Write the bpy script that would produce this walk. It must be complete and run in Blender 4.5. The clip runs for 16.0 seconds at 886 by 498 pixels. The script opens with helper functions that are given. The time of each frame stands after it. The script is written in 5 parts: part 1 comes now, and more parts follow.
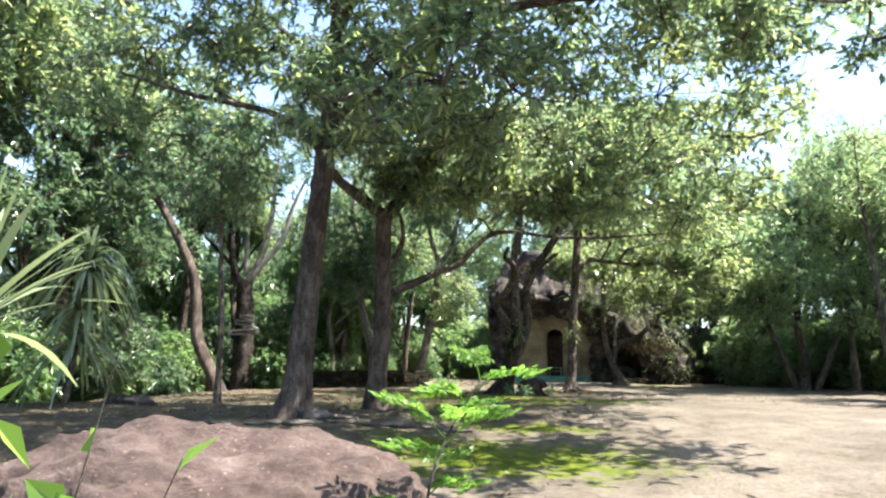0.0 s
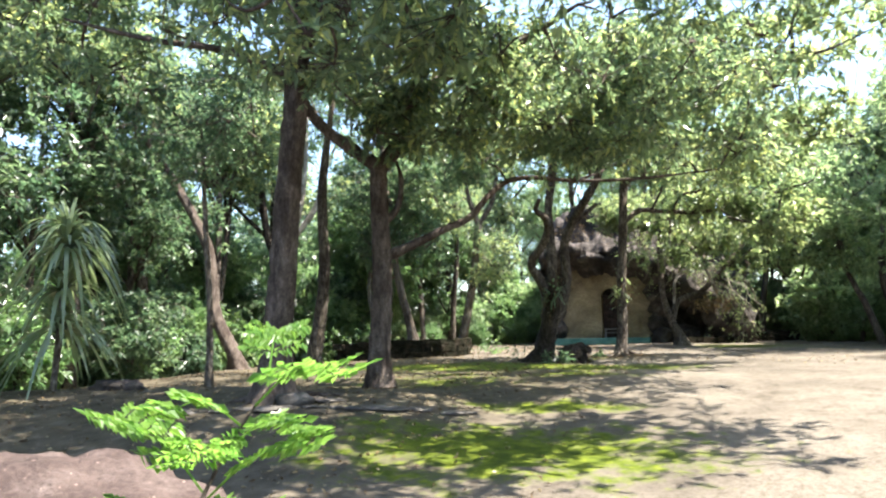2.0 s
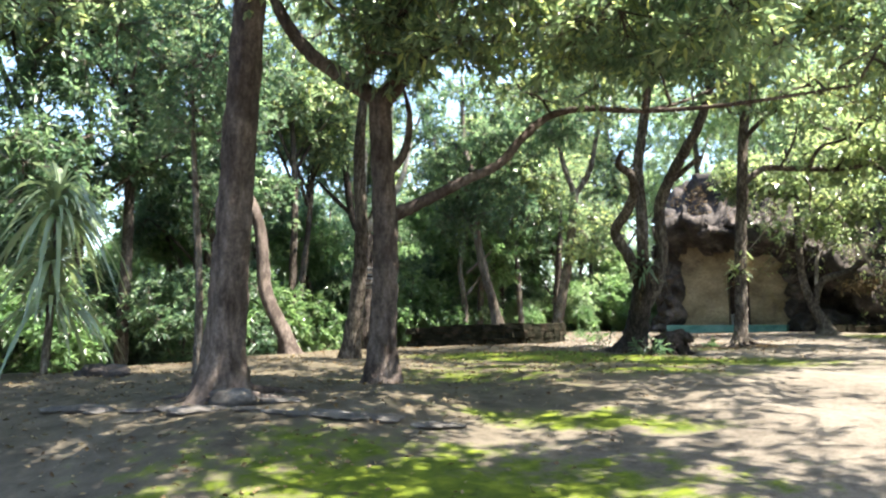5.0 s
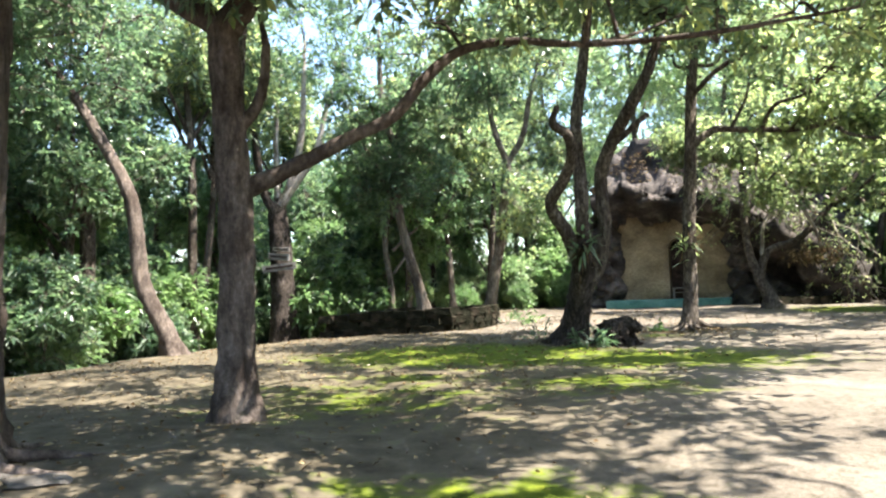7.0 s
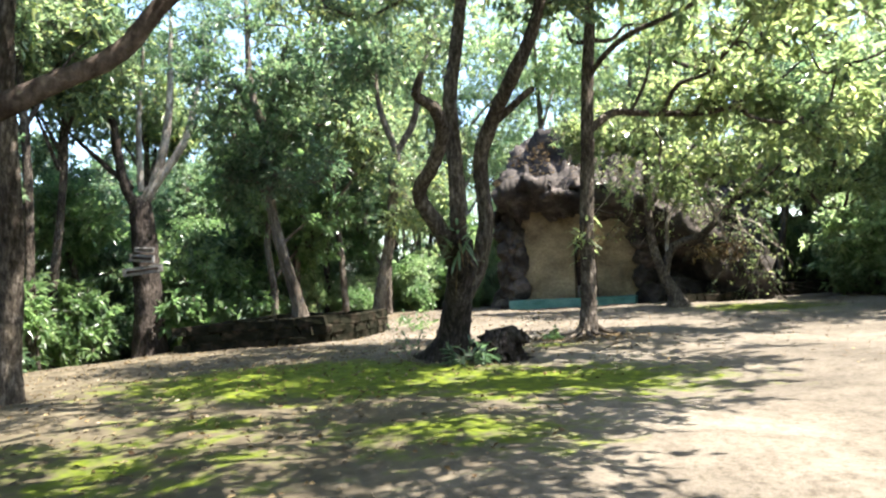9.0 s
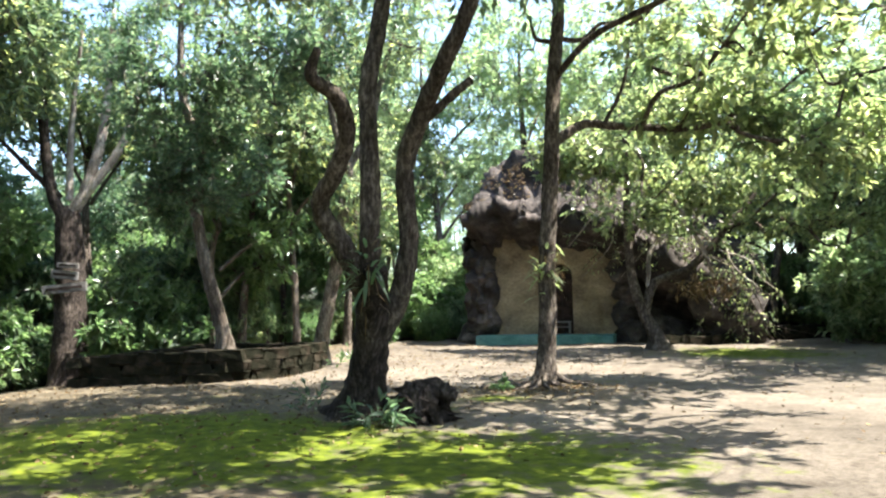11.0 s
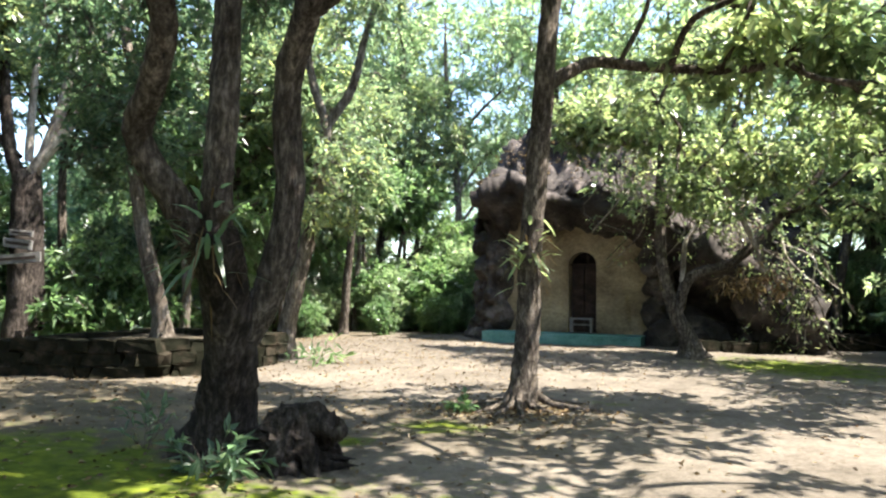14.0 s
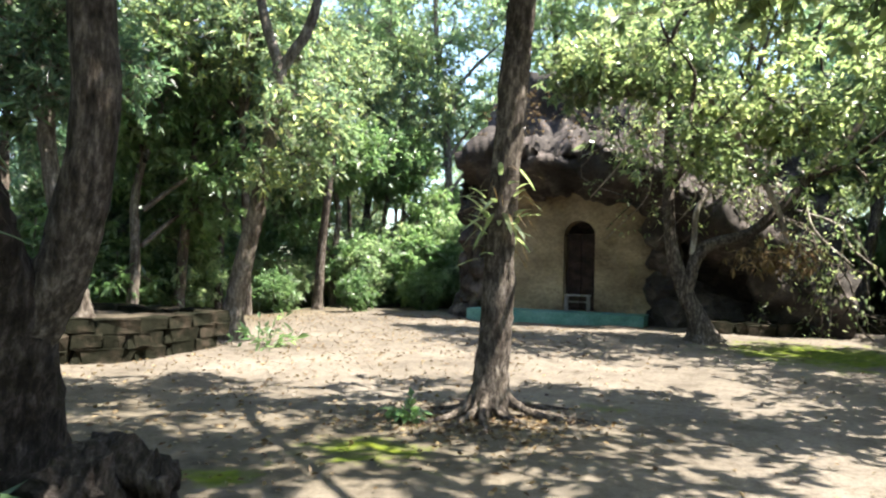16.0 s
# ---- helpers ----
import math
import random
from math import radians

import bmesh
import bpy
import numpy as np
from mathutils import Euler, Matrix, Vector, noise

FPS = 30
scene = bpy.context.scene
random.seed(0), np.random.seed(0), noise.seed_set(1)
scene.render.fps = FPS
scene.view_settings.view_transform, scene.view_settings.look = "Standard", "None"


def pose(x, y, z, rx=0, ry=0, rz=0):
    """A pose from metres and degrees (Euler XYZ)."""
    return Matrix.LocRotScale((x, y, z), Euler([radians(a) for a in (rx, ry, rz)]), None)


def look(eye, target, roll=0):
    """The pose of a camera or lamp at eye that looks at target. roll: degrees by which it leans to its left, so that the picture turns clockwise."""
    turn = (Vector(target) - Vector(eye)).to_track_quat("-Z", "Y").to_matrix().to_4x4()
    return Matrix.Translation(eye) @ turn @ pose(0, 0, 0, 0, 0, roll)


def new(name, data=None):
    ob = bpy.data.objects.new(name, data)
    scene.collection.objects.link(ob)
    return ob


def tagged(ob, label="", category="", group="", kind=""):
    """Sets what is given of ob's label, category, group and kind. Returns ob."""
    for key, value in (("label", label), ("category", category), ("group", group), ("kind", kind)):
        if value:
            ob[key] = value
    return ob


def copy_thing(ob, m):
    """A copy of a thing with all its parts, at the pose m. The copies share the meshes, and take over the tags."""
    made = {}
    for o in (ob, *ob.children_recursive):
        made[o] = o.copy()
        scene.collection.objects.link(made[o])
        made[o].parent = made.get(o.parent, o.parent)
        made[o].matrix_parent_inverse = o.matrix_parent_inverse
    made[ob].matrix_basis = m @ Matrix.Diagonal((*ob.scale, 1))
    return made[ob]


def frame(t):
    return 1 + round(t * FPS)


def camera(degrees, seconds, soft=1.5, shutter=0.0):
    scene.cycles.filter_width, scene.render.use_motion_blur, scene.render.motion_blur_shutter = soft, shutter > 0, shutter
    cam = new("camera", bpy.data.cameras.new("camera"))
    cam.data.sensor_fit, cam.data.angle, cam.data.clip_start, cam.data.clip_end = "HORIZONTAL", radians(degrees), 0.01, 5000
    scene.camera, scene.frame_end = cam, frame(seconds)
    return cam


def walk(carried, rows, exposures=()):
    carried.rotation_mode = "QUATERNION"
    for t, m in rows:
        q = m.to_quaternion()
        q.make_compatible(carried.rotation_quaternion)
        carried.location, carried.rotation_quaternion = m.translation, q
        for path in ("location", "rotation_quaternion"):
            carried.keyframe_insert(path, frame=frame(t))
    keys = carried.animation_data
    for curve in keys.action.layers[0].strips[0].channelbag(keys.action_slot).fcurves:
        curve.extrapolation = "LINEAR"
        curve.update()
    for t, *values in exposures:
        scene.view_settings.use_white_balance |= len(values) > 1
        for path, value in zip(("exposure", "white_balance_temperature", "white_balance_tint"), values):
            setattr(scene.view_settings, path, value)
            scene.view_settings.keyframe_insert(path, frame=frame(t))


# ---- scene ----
cam = camera(65.0, 16.0, soft=2.3)
PATH = [
    (0, (1.695, -2.357, 0.667), (1.197, -0.45, 1.006), 1.1),
    (0.5, (1.77, -1.925, 0.661), (1.295, -0.005, 0.956), 0.4),
    (1, (1.903, -1.466, 0.697), (1.313, 0.434, 0.905), -0.0),
    (1.5, (1.991, -0.945, 0.739), (1.363, 0.947, 0.895), -0.2),
    (2, (2.136, -0.436, 0.747), (1.458, 1.431, 0.989), -1.1),
    (2.5, (2.235, 0.028, 0.736), (1.479, 1.866, 0.968), -1.3),
    (3, (2.297, 0.559, 0.691), (1.538, 2.395, 0.915), -1.4),
    (3.5, (2.394, 1.049, 0.645), (1.512, 2.828, 0.886), -1.2),
    (4, (2.57, 1.48, 0.58), (1.549, 3.18, 0.841), -1.9),
    (4.2, (2.617, 1.663, 0.546), (1.584, 3.359, 0.783), -0.6),
    (6.3, (2.041, 4.063, 0.995), (1.033, 5.779, 1.189), -0.5),
    (6.5, (1.984, 4.25, 1.006), (0.994, 5.977, 1.197), -0.7),
    (7, (1.842, 4.775, 1.003), (0.968, 6.569, 1.124), -2.1),
    (7.5, (1.815, 5.257, 1.027), (0.973, 7.069, 1.106), -3.0),
    (8, (1.81, 5.813, 1.052), (1.124, 7.688, 1.162), -3.7),
    (8.2, (1.822, 6.042, 1.047), (1.176, 7.932, 1.156), -4.0),
    (10.3, (1.99, 8.454, 1.235), (1.28, 10.322, 1.325), -1.3),
    (10.5, (2.011, 8.681, 1.235), (1.389, 10.579, 1.324), -1.4),
    (11, (2.096, 9.192, 1.219), (1.454, 11.078, 1.396), -1.1),
    (11.5, (2.174, 9.64, 1.212), (1.504, 11.514, 1.413), 0.3),
    (12, (2.298, 10.136, 1.236), (1.694, 12.033, 1.434), 0.8),
    (12.5, (2.365, 10.601, 1.266), (1.683, 12.469, 1.482), 1.5),
    (13, (2.352, 11.1, 1.283), (1.644, 12.958, 1.5), 1.6),
    (13.5, (2.371, 11.601, 1.272), (1.661, 13.462, 1.453), 1.0),
    (14, (2.331, 12.144, 1.272), (1.558, 13.983, 1.414), 1.2),
    (14.5, (2.294, 12.639, 1.284), (1.525, 14.48, 1.425), 0.8),
    (15, (2.274, 13.14, 1.312), (1.474, 14.967, 1.462), 1.6),
    (15.5, (2.193, 13.621, 1.331), (1.397, 15.453, 1.434), 2.4),
    (16, (2.06, 14.163, 1.294), (1.28, 16.004, 1.358), 1.6),
]
walk(cam, [(t, look(eye, target, roll)) for t, eye, target, roll in PATH], exposures=[(0, 2.34), (1.0, 2.4), (2.5, 2.58), (4.0, 2.74), (7.0, 2.72), (8.2, 2.66), (11.0, 2.62), (13.0, 2.58), (16.0, 2.56)])

# ---- light ----
SUN_EL, SUN_AZ = 62.0, 80.0        # azimuth clockwise from +y
world = bpy.data.worlds.new("World")
scene.world = world
world.use_nodes = True
wn = world.node_tree
sky = wn.nodes.new("ShaderNodeTexSky")
sky.sky_type, sky.sun_disc = "NISHITA", False
sky.sun_elevation, sky.sun_rotation = radians(SUN_EL), radians(SUN_AZ)
sky.dust_density, sky.air_density = 0.9, 1.0
wn.links.new(sky.outputs[0], wn.nodes["Background"].inputs[0])
wn.nodes["Background"].inputs[1].default_value = 0.115
sun_data = bpy.data.lights.new("sun", "SUN")
sun_data.energy, sun_data.angle, sun_data.color = 5.0, radians(0.5), (1.0, 0.95, 0.86)
sun = new("sun", sun_data)
sun_dir = Vector((math.sin(radians(SUN_AZ)) * math.cos(radians(SUN_EL)), math.cos(radians(SUN_AZ)) * math.cos(radians(SUN_EL)), math.sin(radians(SUN_EL))))
sun.matrix_world = look(sun_dir * 60, (0, 0, 0))

RNG = np.random.default_rng(7)


# ---- materials ----
def material(name, rough=0.8, spec=0.3):
    m = bpy.data.materials.new(name)
    m.use_nodes = True
    b = m.node_tree.nodes["Principled BSDF"]
    b.inputs["Roughness"].default_value = rough
    b.inputs["Specular IOR Level"].default_value = spec
    return m, m.node_tree, b


def node(nt, kind, **inputs):
    n = nt.nodes.new(kind)
    for k, v in inputs.items():
        n.inputs[k.replace("_", " ")].default_value = v
    return n


def ramp(nt, src, stops):
    r = nt.nodes.new("ShaderNodeValToRGB")
    el = r.color_ramp.elements
    while len(el) < len(stops):
        el.new(0.5)
    for e, (p, c) in zip(el, stops):
        e.position, e.color = p, (*c, 1)
    nt.links.new(src, r.inputs[0])
    return r.outputs[0]


def mixc(nt, fac, a, b, mode="MIX"):
    n = nt.nodes.new("ShaderNodeMix")
    n.data_type, n.blend_type = "RGBA", mode
    for sock, val in ((n.inputs[0], fac), (n.inputs[6], a), (n.inputs[7], b)):
        if isinstance(val, (int, float)):
            sock.default_value = val
        elif isinstance(val, tuple):
            sock.default_value = (*val, 1)
        else:
            nt.links.new(val, sock)
    return n.outputs[2]


def coords(nt, scale=(1, 1, 1), obj=False):
    tc = nt.nodes.new("ShaderNodeTexCoord" if obj else "ShaderNodeNewGeometry")
    mp = nt.nodes.new("ShaderNodeMapping")
    mp.inputs["Scale"].default_value = scale
    nt.links.new(tc.outputs["Object" if obj else "Position"], mp.inputs[0])
    return mp.outputs[0]


def noise_tex(nt, vec, scale, detail=6, rough=0.6):
    n = node(nt, "ShaderNodeTexNoise", Scale=scale, Detail=detail, Roughness=rough)
    nt.links.new(vec, n.inputs["Vector"])
    return n.outputs[0]


def bump(nt, b, src, strength=0.5, dist=0.02):
    n = node(nt, "ShaderNodeBump", Strength=strength, Distance=dist)
    nt.links.new(src, n.inputs["Height"])
    nt.links.new(n.outputs[0], b.inputs["Normal"])


def bark(name, dark, mid, light, ridges=1.0):
    m, nt, b = material(name, 0.92, 0.12)
    n1 = noise_tex(nt, coords(nt, (9, 9, 2.7)), 1.8 * ridges, 9, 0.72)
    n2 = noise_tex(nt, coords(nt), 1.6, 4, 0.6)
    n3 = noise_tex(nt, coords(nt), 26, 5, 0.7)
    c = ramp(nt, n1, [(0.34, dark), (0.5, mid), (0.7, light)])
    patch = ramp(nt, n2, [(0.4, (0.6, 0.57, 0.55)), (0.52, (1, 1, 1)), (0.66, (1.35, 1.33, 1.28))])
    c = mixc(nt, 1.0, c, patch, "MULTIPLY")
    fleck = ramp(nt, n3, [(0.35, (0.7, 0.7, 0.7)), (0.55, (1, 1, 1)), (0.74, (1.5, 1.5, 1.45))])
    nt.links.new(mixc(nt, 1.0, c, fleck, "MULTIPLY"), b.inputs["Base Color"])
    bump(nt, b, mixc(nt, 0.35, n1, n3), 1.0, 0.05)
    return m


def leafy(name, shades, trans=0.6, gloss=0.75):
    m, nt, b = material(name, 0.33, gloss)
    geo = nt.nodes.new("ShaderNodeNewGeometry")
    c = ramp(nt, geo.outputs["Random Per Island"], shades)
    big = ramp(nt, noise_tex(nt, coords(nt), 0.7, 2), [(0.35, (0.75, 0.82, 0.8)), (0.65, (1.15, 1.1, 0.95))])
    c = mixc(nt, 1.0, c, big, "MULTIPLY")
    nt.links.new(c, b.inputs["Base Color"])
    t = nt.nodes.new("ShaderNodeBsdfTranslucent")
    nt.links.new(mixc(nt, 1.0, c, (2.04, 2.04, 1.66), "MULTIPLY"), t.inputs[0])
    mx = nt.nodes.new("ShaderNodeMixShader")
    mx.inputs[0].default_value = trans
    nt.links.new(b.outputs[0], mx.inputs[1])
    nt.links.new(t.outputs[0], mx.inputs[2])
    nt.links.new(mx.outputs[0], nt.nodes["Material Output"].inputs[0])
    return m


BARK_RED = bark("bark_red", (0.042, 0.032, 0.027), (0.096, 0.075, 0.063), (0.18, 0.147, 0.126), 0.8)
BARK_DARK = bark("bark_dark", (0.014, 0.012, 0.01), (0.072, 0.058, 0.047), (0.24, 0.205, 0.175), 1.4)
BARK_GREY = bark("bark_grey", (0.035, 0.029, 0.023), (0.12, 0.1, 0.082), (0.28, 0.25, 0.215))
# blacker copy of BARK_DARK, carries the shade on trunks in its colour
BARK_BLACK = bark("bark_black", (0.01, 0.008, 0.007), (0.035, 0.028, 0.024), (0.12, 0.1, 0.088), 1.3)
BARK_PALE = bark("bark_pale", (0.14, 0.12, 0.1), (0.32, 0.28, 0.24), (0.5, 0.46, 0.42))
LEAF_FINE = leafy("leaf_fine", [(0.0, (0.062, 0.1, 0.066)), (0.5, (0.125, 0.172, 0.11)), (0.82, (0.19, 0.235, 0.14)), (1.0, (0.33, 0.35, 0.15))])
LEAF_DARK = leafy("leaf_dark", [(0.0, (0.04, 0.076, 0.05)), (0.6, (0.088, 0.142, 0.09)), (1.0, (0.15, 0.2, 0.13))])
LEAF_BROAD = leafy("leaf_broad", [(0.0, (0.075, 0.11, 0.058)), (0.55, (0.15, 0.19, 0.1)), (0.85, (0.2, 0.235, 0.125)), (1.0, (0.3, 0.32, 0.18))], 0.62)
LEAF_BRIGHT = leafy("leaf_bright", [(0.0, (0.07, 0.13, 0.06)), (1.0, (0.15, 0.22, 0.11))])
# background leaves, paled to carry backlight and haze in their colour
LEAF_BACKLIT = leafy("leaf_backlit", [(0.0, (0.11, 0.165, 0.1)), (0.5, (0.17, 0.235, 0.14)), (1.0, (0.27, 0.32, 0.22))], 0.66)
LEAF_FRESH = leafy("leaf_fresh", [(0.0, (0.06, 0.135, 0.03)), (1.0, (0.13, 0.22, 0.055))], 0.6, 0.35)
LEAF_STRAP = leafy("leaf_strap", [(0.0, (0.1, 0.14, 0.08)), (1.0, (0.23, 0.28, 0.17))], 0.3)
LEAF_DRY = leafy("leaf_dry", [(0.0, (0.05, 0.03, 0.018)), (0.6, (0.12, 0.08, 0.045)), (1.0, (0.26, 0.2, 0.125))], 0.15, 0.1)


def ground_material():
    m, nt, b = material("earth_and_moss", 0.92, 0.12)
    v = coords(nt)
    big = noise_tex(nt, v, 0.45, 5, 0.6)
    mid = noise_tex(nt, v, 3.1, 8, 0.7)
    fine = noise_tex(nt, v, 55, 4, 0.75)
    sand = ramp(nt, big, [(0.3, (0.084, 0.073, 0.06)), (0.5, (0.132, 0.115, 0.095)), (0.7, (0.182, 0.161, 0.136))])
    stain = ramp(nt, mid, [(0.3, (0.55, 0.52, 0.48)), (0.48, (0.92, 0.9, 0.88)), (0.7, (1.1, 1.08, 1.05))])
    c = mixc(nt, 1.0, sand, stain, "MULTIPLY")
    grit = ramp(nt, fine, [(0.3, (0.68, 0.66, 0.63)), (0.55, (1, 1, 1)), (0.75, (1.2, 1.18, 1.15))])
    c = mixc(nt, 1.0, c, grit, "MULTIPLY")
    crumb = ramp(nt, noise_tex(nt, v, 17, 6, 0.8), [(0.36, (0.62, 0.59, 0.55)), (0.5, (1, 1, 1)), (0.66, (1.16, 1.15, 1.13))])
    c = mixc(nt, 1.0, c, crumb, "MULTIPLY")
    soil_at = nt.nodes.new("ShaderNodeAttribute")
    soil_at.attribute_name = "soil"
    soil = ramp(nt, mid, [(0.3, (0.035, 0.028, 0.018)), (0.55, (0.09, 0.074, 0.05)), (0.75, (0.17, 0.142, 0.105))])
    c = mixc(nt, soil_at.outputs["Fac"], c, soil)
    at = nt.nodes.new("ShaderNodeAttribute")
    at.attribute_name = "moss"
    add = nt.nodes.new("ShaderNodeMath")
    add.operation = "MULTIPLY_ADD"
    nt.links.new(mid, add.inputs[0])
    add.inputs[1].default_value = 1.9
    nt.links.new(at.outputs["Fac"], add.inputs[2])
    sub = nt.nodes.new("ShaderNodeMapRange")
    sub.inputs[1].default_value, sub.inputs[2].default_value = 1.35, 1.65
    nt.links.new(add.outputs[0], sub.inputs[0])
    moss = ramp(nt, noise_tex(nt, v, 7, 5), [(0.3, (0.026, 0.04, 0.005)), (0.55, (0.078, 0.1, 0.009)), (0.75, (0.15, 0.165, 0.015))])
    c = mixc(nt, sub.outputs[0], c, moss)
    nt.links.new(c, b.inputs["Base Color"])
    bump(nt, b, mixc(nt, 0.5, mid, fine), 0.6, 0.03)
    return m


def rock(name, dark, mid, light, scale=1.0, pits=0.0, spec=0.2):
    m, nt, b = material(name, 0.9, spec)
    v = coords(nt, (1, 1, 1.6))
    n1 = noise_tex(nt, v, 1.1 * scale, 9, 0.68)
    n2 = noise_tex(nt, v, 14 * scale, 6, 0.75)
    c = ramp(nt, n1, [(0.3, dark), (0.5, mid), (0.7, light)])
    g = ramp(nt, n2, [(0.3, (0.6, 0.58, 0.57)), (0.52, (1, 1, 1)), (0.72, (1.35, 1.32, 1.28))])
    c = mixc(nt, 1.0, c, g, "MULTIPLY")
    if pits:
        vo = node(nt, "ShaderNodeTexVoronoi", Scale=pits)
        nt.links.new(v, vo.inputs["Vector"])
        sp = ramp(nt, vo.outputs["Distance"], [(0.07, (3.2, 3.2, 3.1)), (0.13, (1, 1, 1))])
        c = mixc(nt, 1.0, c, sp, "MULTIPLY")
    nt.links.new(c, b.inputs["Base Color"])
    bump(nt, b, mixc(nt, 0.45, n1, n2), 0.9, 0.06)
    return m


GROUND = ground_material()
ROCK = rock("weathered_rock", (0.014, 0.012, 0.011), (0.045, 0.038, 0.034), (0.15, 0.122, 0.108), 1.0)
BOULDER = rock("laterite", (0.035, 0.024, 0.021), (0.082, 0.058, 0.051), (0.145, 0.11, 0.097), 2.2, 17.0)
PLASTER = rock("plaster", (0.09, 0.068, 0.044), (0.22, 0.17, 0.108), (0.33, 0.265, 0.175), 0.8)
# dark mossy stone, its colour lowered further for tree shade on the planter
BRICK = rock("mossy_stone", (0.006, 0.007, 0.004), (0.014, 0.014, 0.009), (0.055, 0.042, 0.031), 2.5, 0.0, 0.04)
EDGE_STONE = rock("pale_stone", (0.04, 0.036, 0.032), (0.09, 0.081, 0.072), (0.19, 0.172, 0.155), 3.0)
SOIL = rock("soil", (0.025, 0.02, 0.013), (0.055, 0.044, 0.03), (0.11, 0.088, 0.06), 2.0)
TEAL = rock("painted_cement", (0.05, 0.13, 0.115), (0.09, 0.21, 0.185), (0.16, 0.29, 0.26), 1.5)
DARKWOOD = rock("dark_door", (0.012, 0.009, 0.008), (0.03, 0.02, 0.017), (0.07, 0.045, 0.035), 3.0)
BOARD = rock("grey_board", (0.1, 0.095, 0.09), (0.2, 0.19, 0.18), (0.3, 0.29, 0.28), 4.0)


# ---- mesh helpers ----
def link(name, mesh, mat, parent=None, label=""):
    ob = new(name, mesh)
    if mat:
        mesh.materials.append(mat)
    if parent:
        ob.parent = parent
    if label:
        tagged(ob, label)
    return ob


def part(name, bm, mat, parent, label=""):
    me = bpy.data.meshes.new(name)
    bm.to_mesh(me)
    bm.free()
    return link(name, me, mat, parent, label)


def thing(name, label, category, at=(0, 0, 0), group="", kind=""):
    ob = new(name)
    ob.location = at
    ob.empty_display_size = 0.1
    return tagged(ob, label, category, group, kind)


class Pile:
    """Vertices and faces gathered for one mesh."""

    def __init__(self):
        self.v, self.f, self.n = [], [], 0

    def add(self, verts, faces):
        verts = np.asarray(verts, float)
        self.v.append(verts)
        self.f.append(np.asarray(faces, int) + self.n)
        self.n += len(verts)

    def mesh(self, name, smooth=True, origin=(0, 0, 0)):
        me = bpy.data.meshes.new(name)
        v = np.concatenate(self.v) - np.array(origin)
        faces = []
        for f in self.f:
            faces += f.tolist()
        me.from_pydata(v.tolist(), [], faces)
        if smooth:
            me.polygons.foreach_set("use_smooth", [True] * len(me.polygons))
        me.update()
        return me


def smooth_line(pts, steps=5):
    p = np.asarray(pts, float)
    p = np.vstack([2 * p[0] - p[1], p, 2 * p[-1] - p[-2]])
    out = []
    for i in range(1, len(p) - 2):
        for s in np.arange(steps) / steps:
            a, b, c, d = p[i - 1 : i + 3]
            out.append(0.5 * (2 * b + (c - a) * s + (2 * a - 5 * b + 4 * c - d) * s * s + (3 * b - a - 3 * c + d) * s ** 3))
    out.append(p[-2])
    return np.array(out)


def tube(pile, pts, radii, seg=10, steps=5, rough=0.08, flare=0.0, seed=0):
    line = smooth_line(pts, steps) if steps > 1 else np.asarray(pts, float)
    rad = np.interp(np.linspace(0, 1, len(line)), np.linspace(0, 1, len(radii)), radii)
    tang = np.gradient(line, axis=0)
    tang /= np.linalg.norm(tang, axis=1)[:, None] + 1e-9
    side = np.cross(tang, (0.3, 0.9, 0.2))
    side /= np.linalg.norm(side, axis=1)[:, None] + 1e-9
    up = np.cross(tang, side)
    ang = np.linspace(0, 2 * np.pi, seg, endpoint=False)
    rg = np.random.default_rng(seed + 11)
    wob = 1 + rough * rg.normal(size=(len(line), seg)) + rough * 1.2 * np.sin(ang * 3 + rg.uniform(0, 6))[None] + rough * np.sin(ang * 5 + 2)[None]
    if flare:
        h = np.cumsum(np.r_[0, np.linalg.norm(np.diff(line, axis=0), axis=1)])
        wob = wob + flare * np.exp(-h / 0.22)[:, None] * (1 + 0.75 * np.sin(ang * 4 + rg.uniform(0, 6)) + 0.35 * np.sin(ang * 7 + 1))[None]
    r = rad[:, None] * wob
    v = line[:, None] + r[..., None] * (np.cos(ang)[None, :, None] * side[:, None] + np.sin(ang)[None, :, None] * up[:, None])
    n = len(line)
    i, j = np.meshgrid(np.arange(n - 1), np.arange(seg), indexing="ij")
    k = (j + 1) % seg
    f = np.stack([i * seg + j, i * seg + k, (i + 1) * seg + k, (i + 1) * seg + j], -1).reshape(-1, 4)
    base = pile.n
    pile.add(v.reshape(-1, 3), f)
    tip = line[-1] + tang[-1] * rad[-1] * 0.6
    pile.add(tip[None], np.zeros((0, 3), int))
    top = base + (n - 1) * seg
    pile.f.append(np.array([[top + a, top + (a + 1) % seg, pile.n - 1] for a in range(seg)]))


def unit(v):
    return v / (np.linalg.norm(v, axis=-1, keepdims=True) + 1e-9)


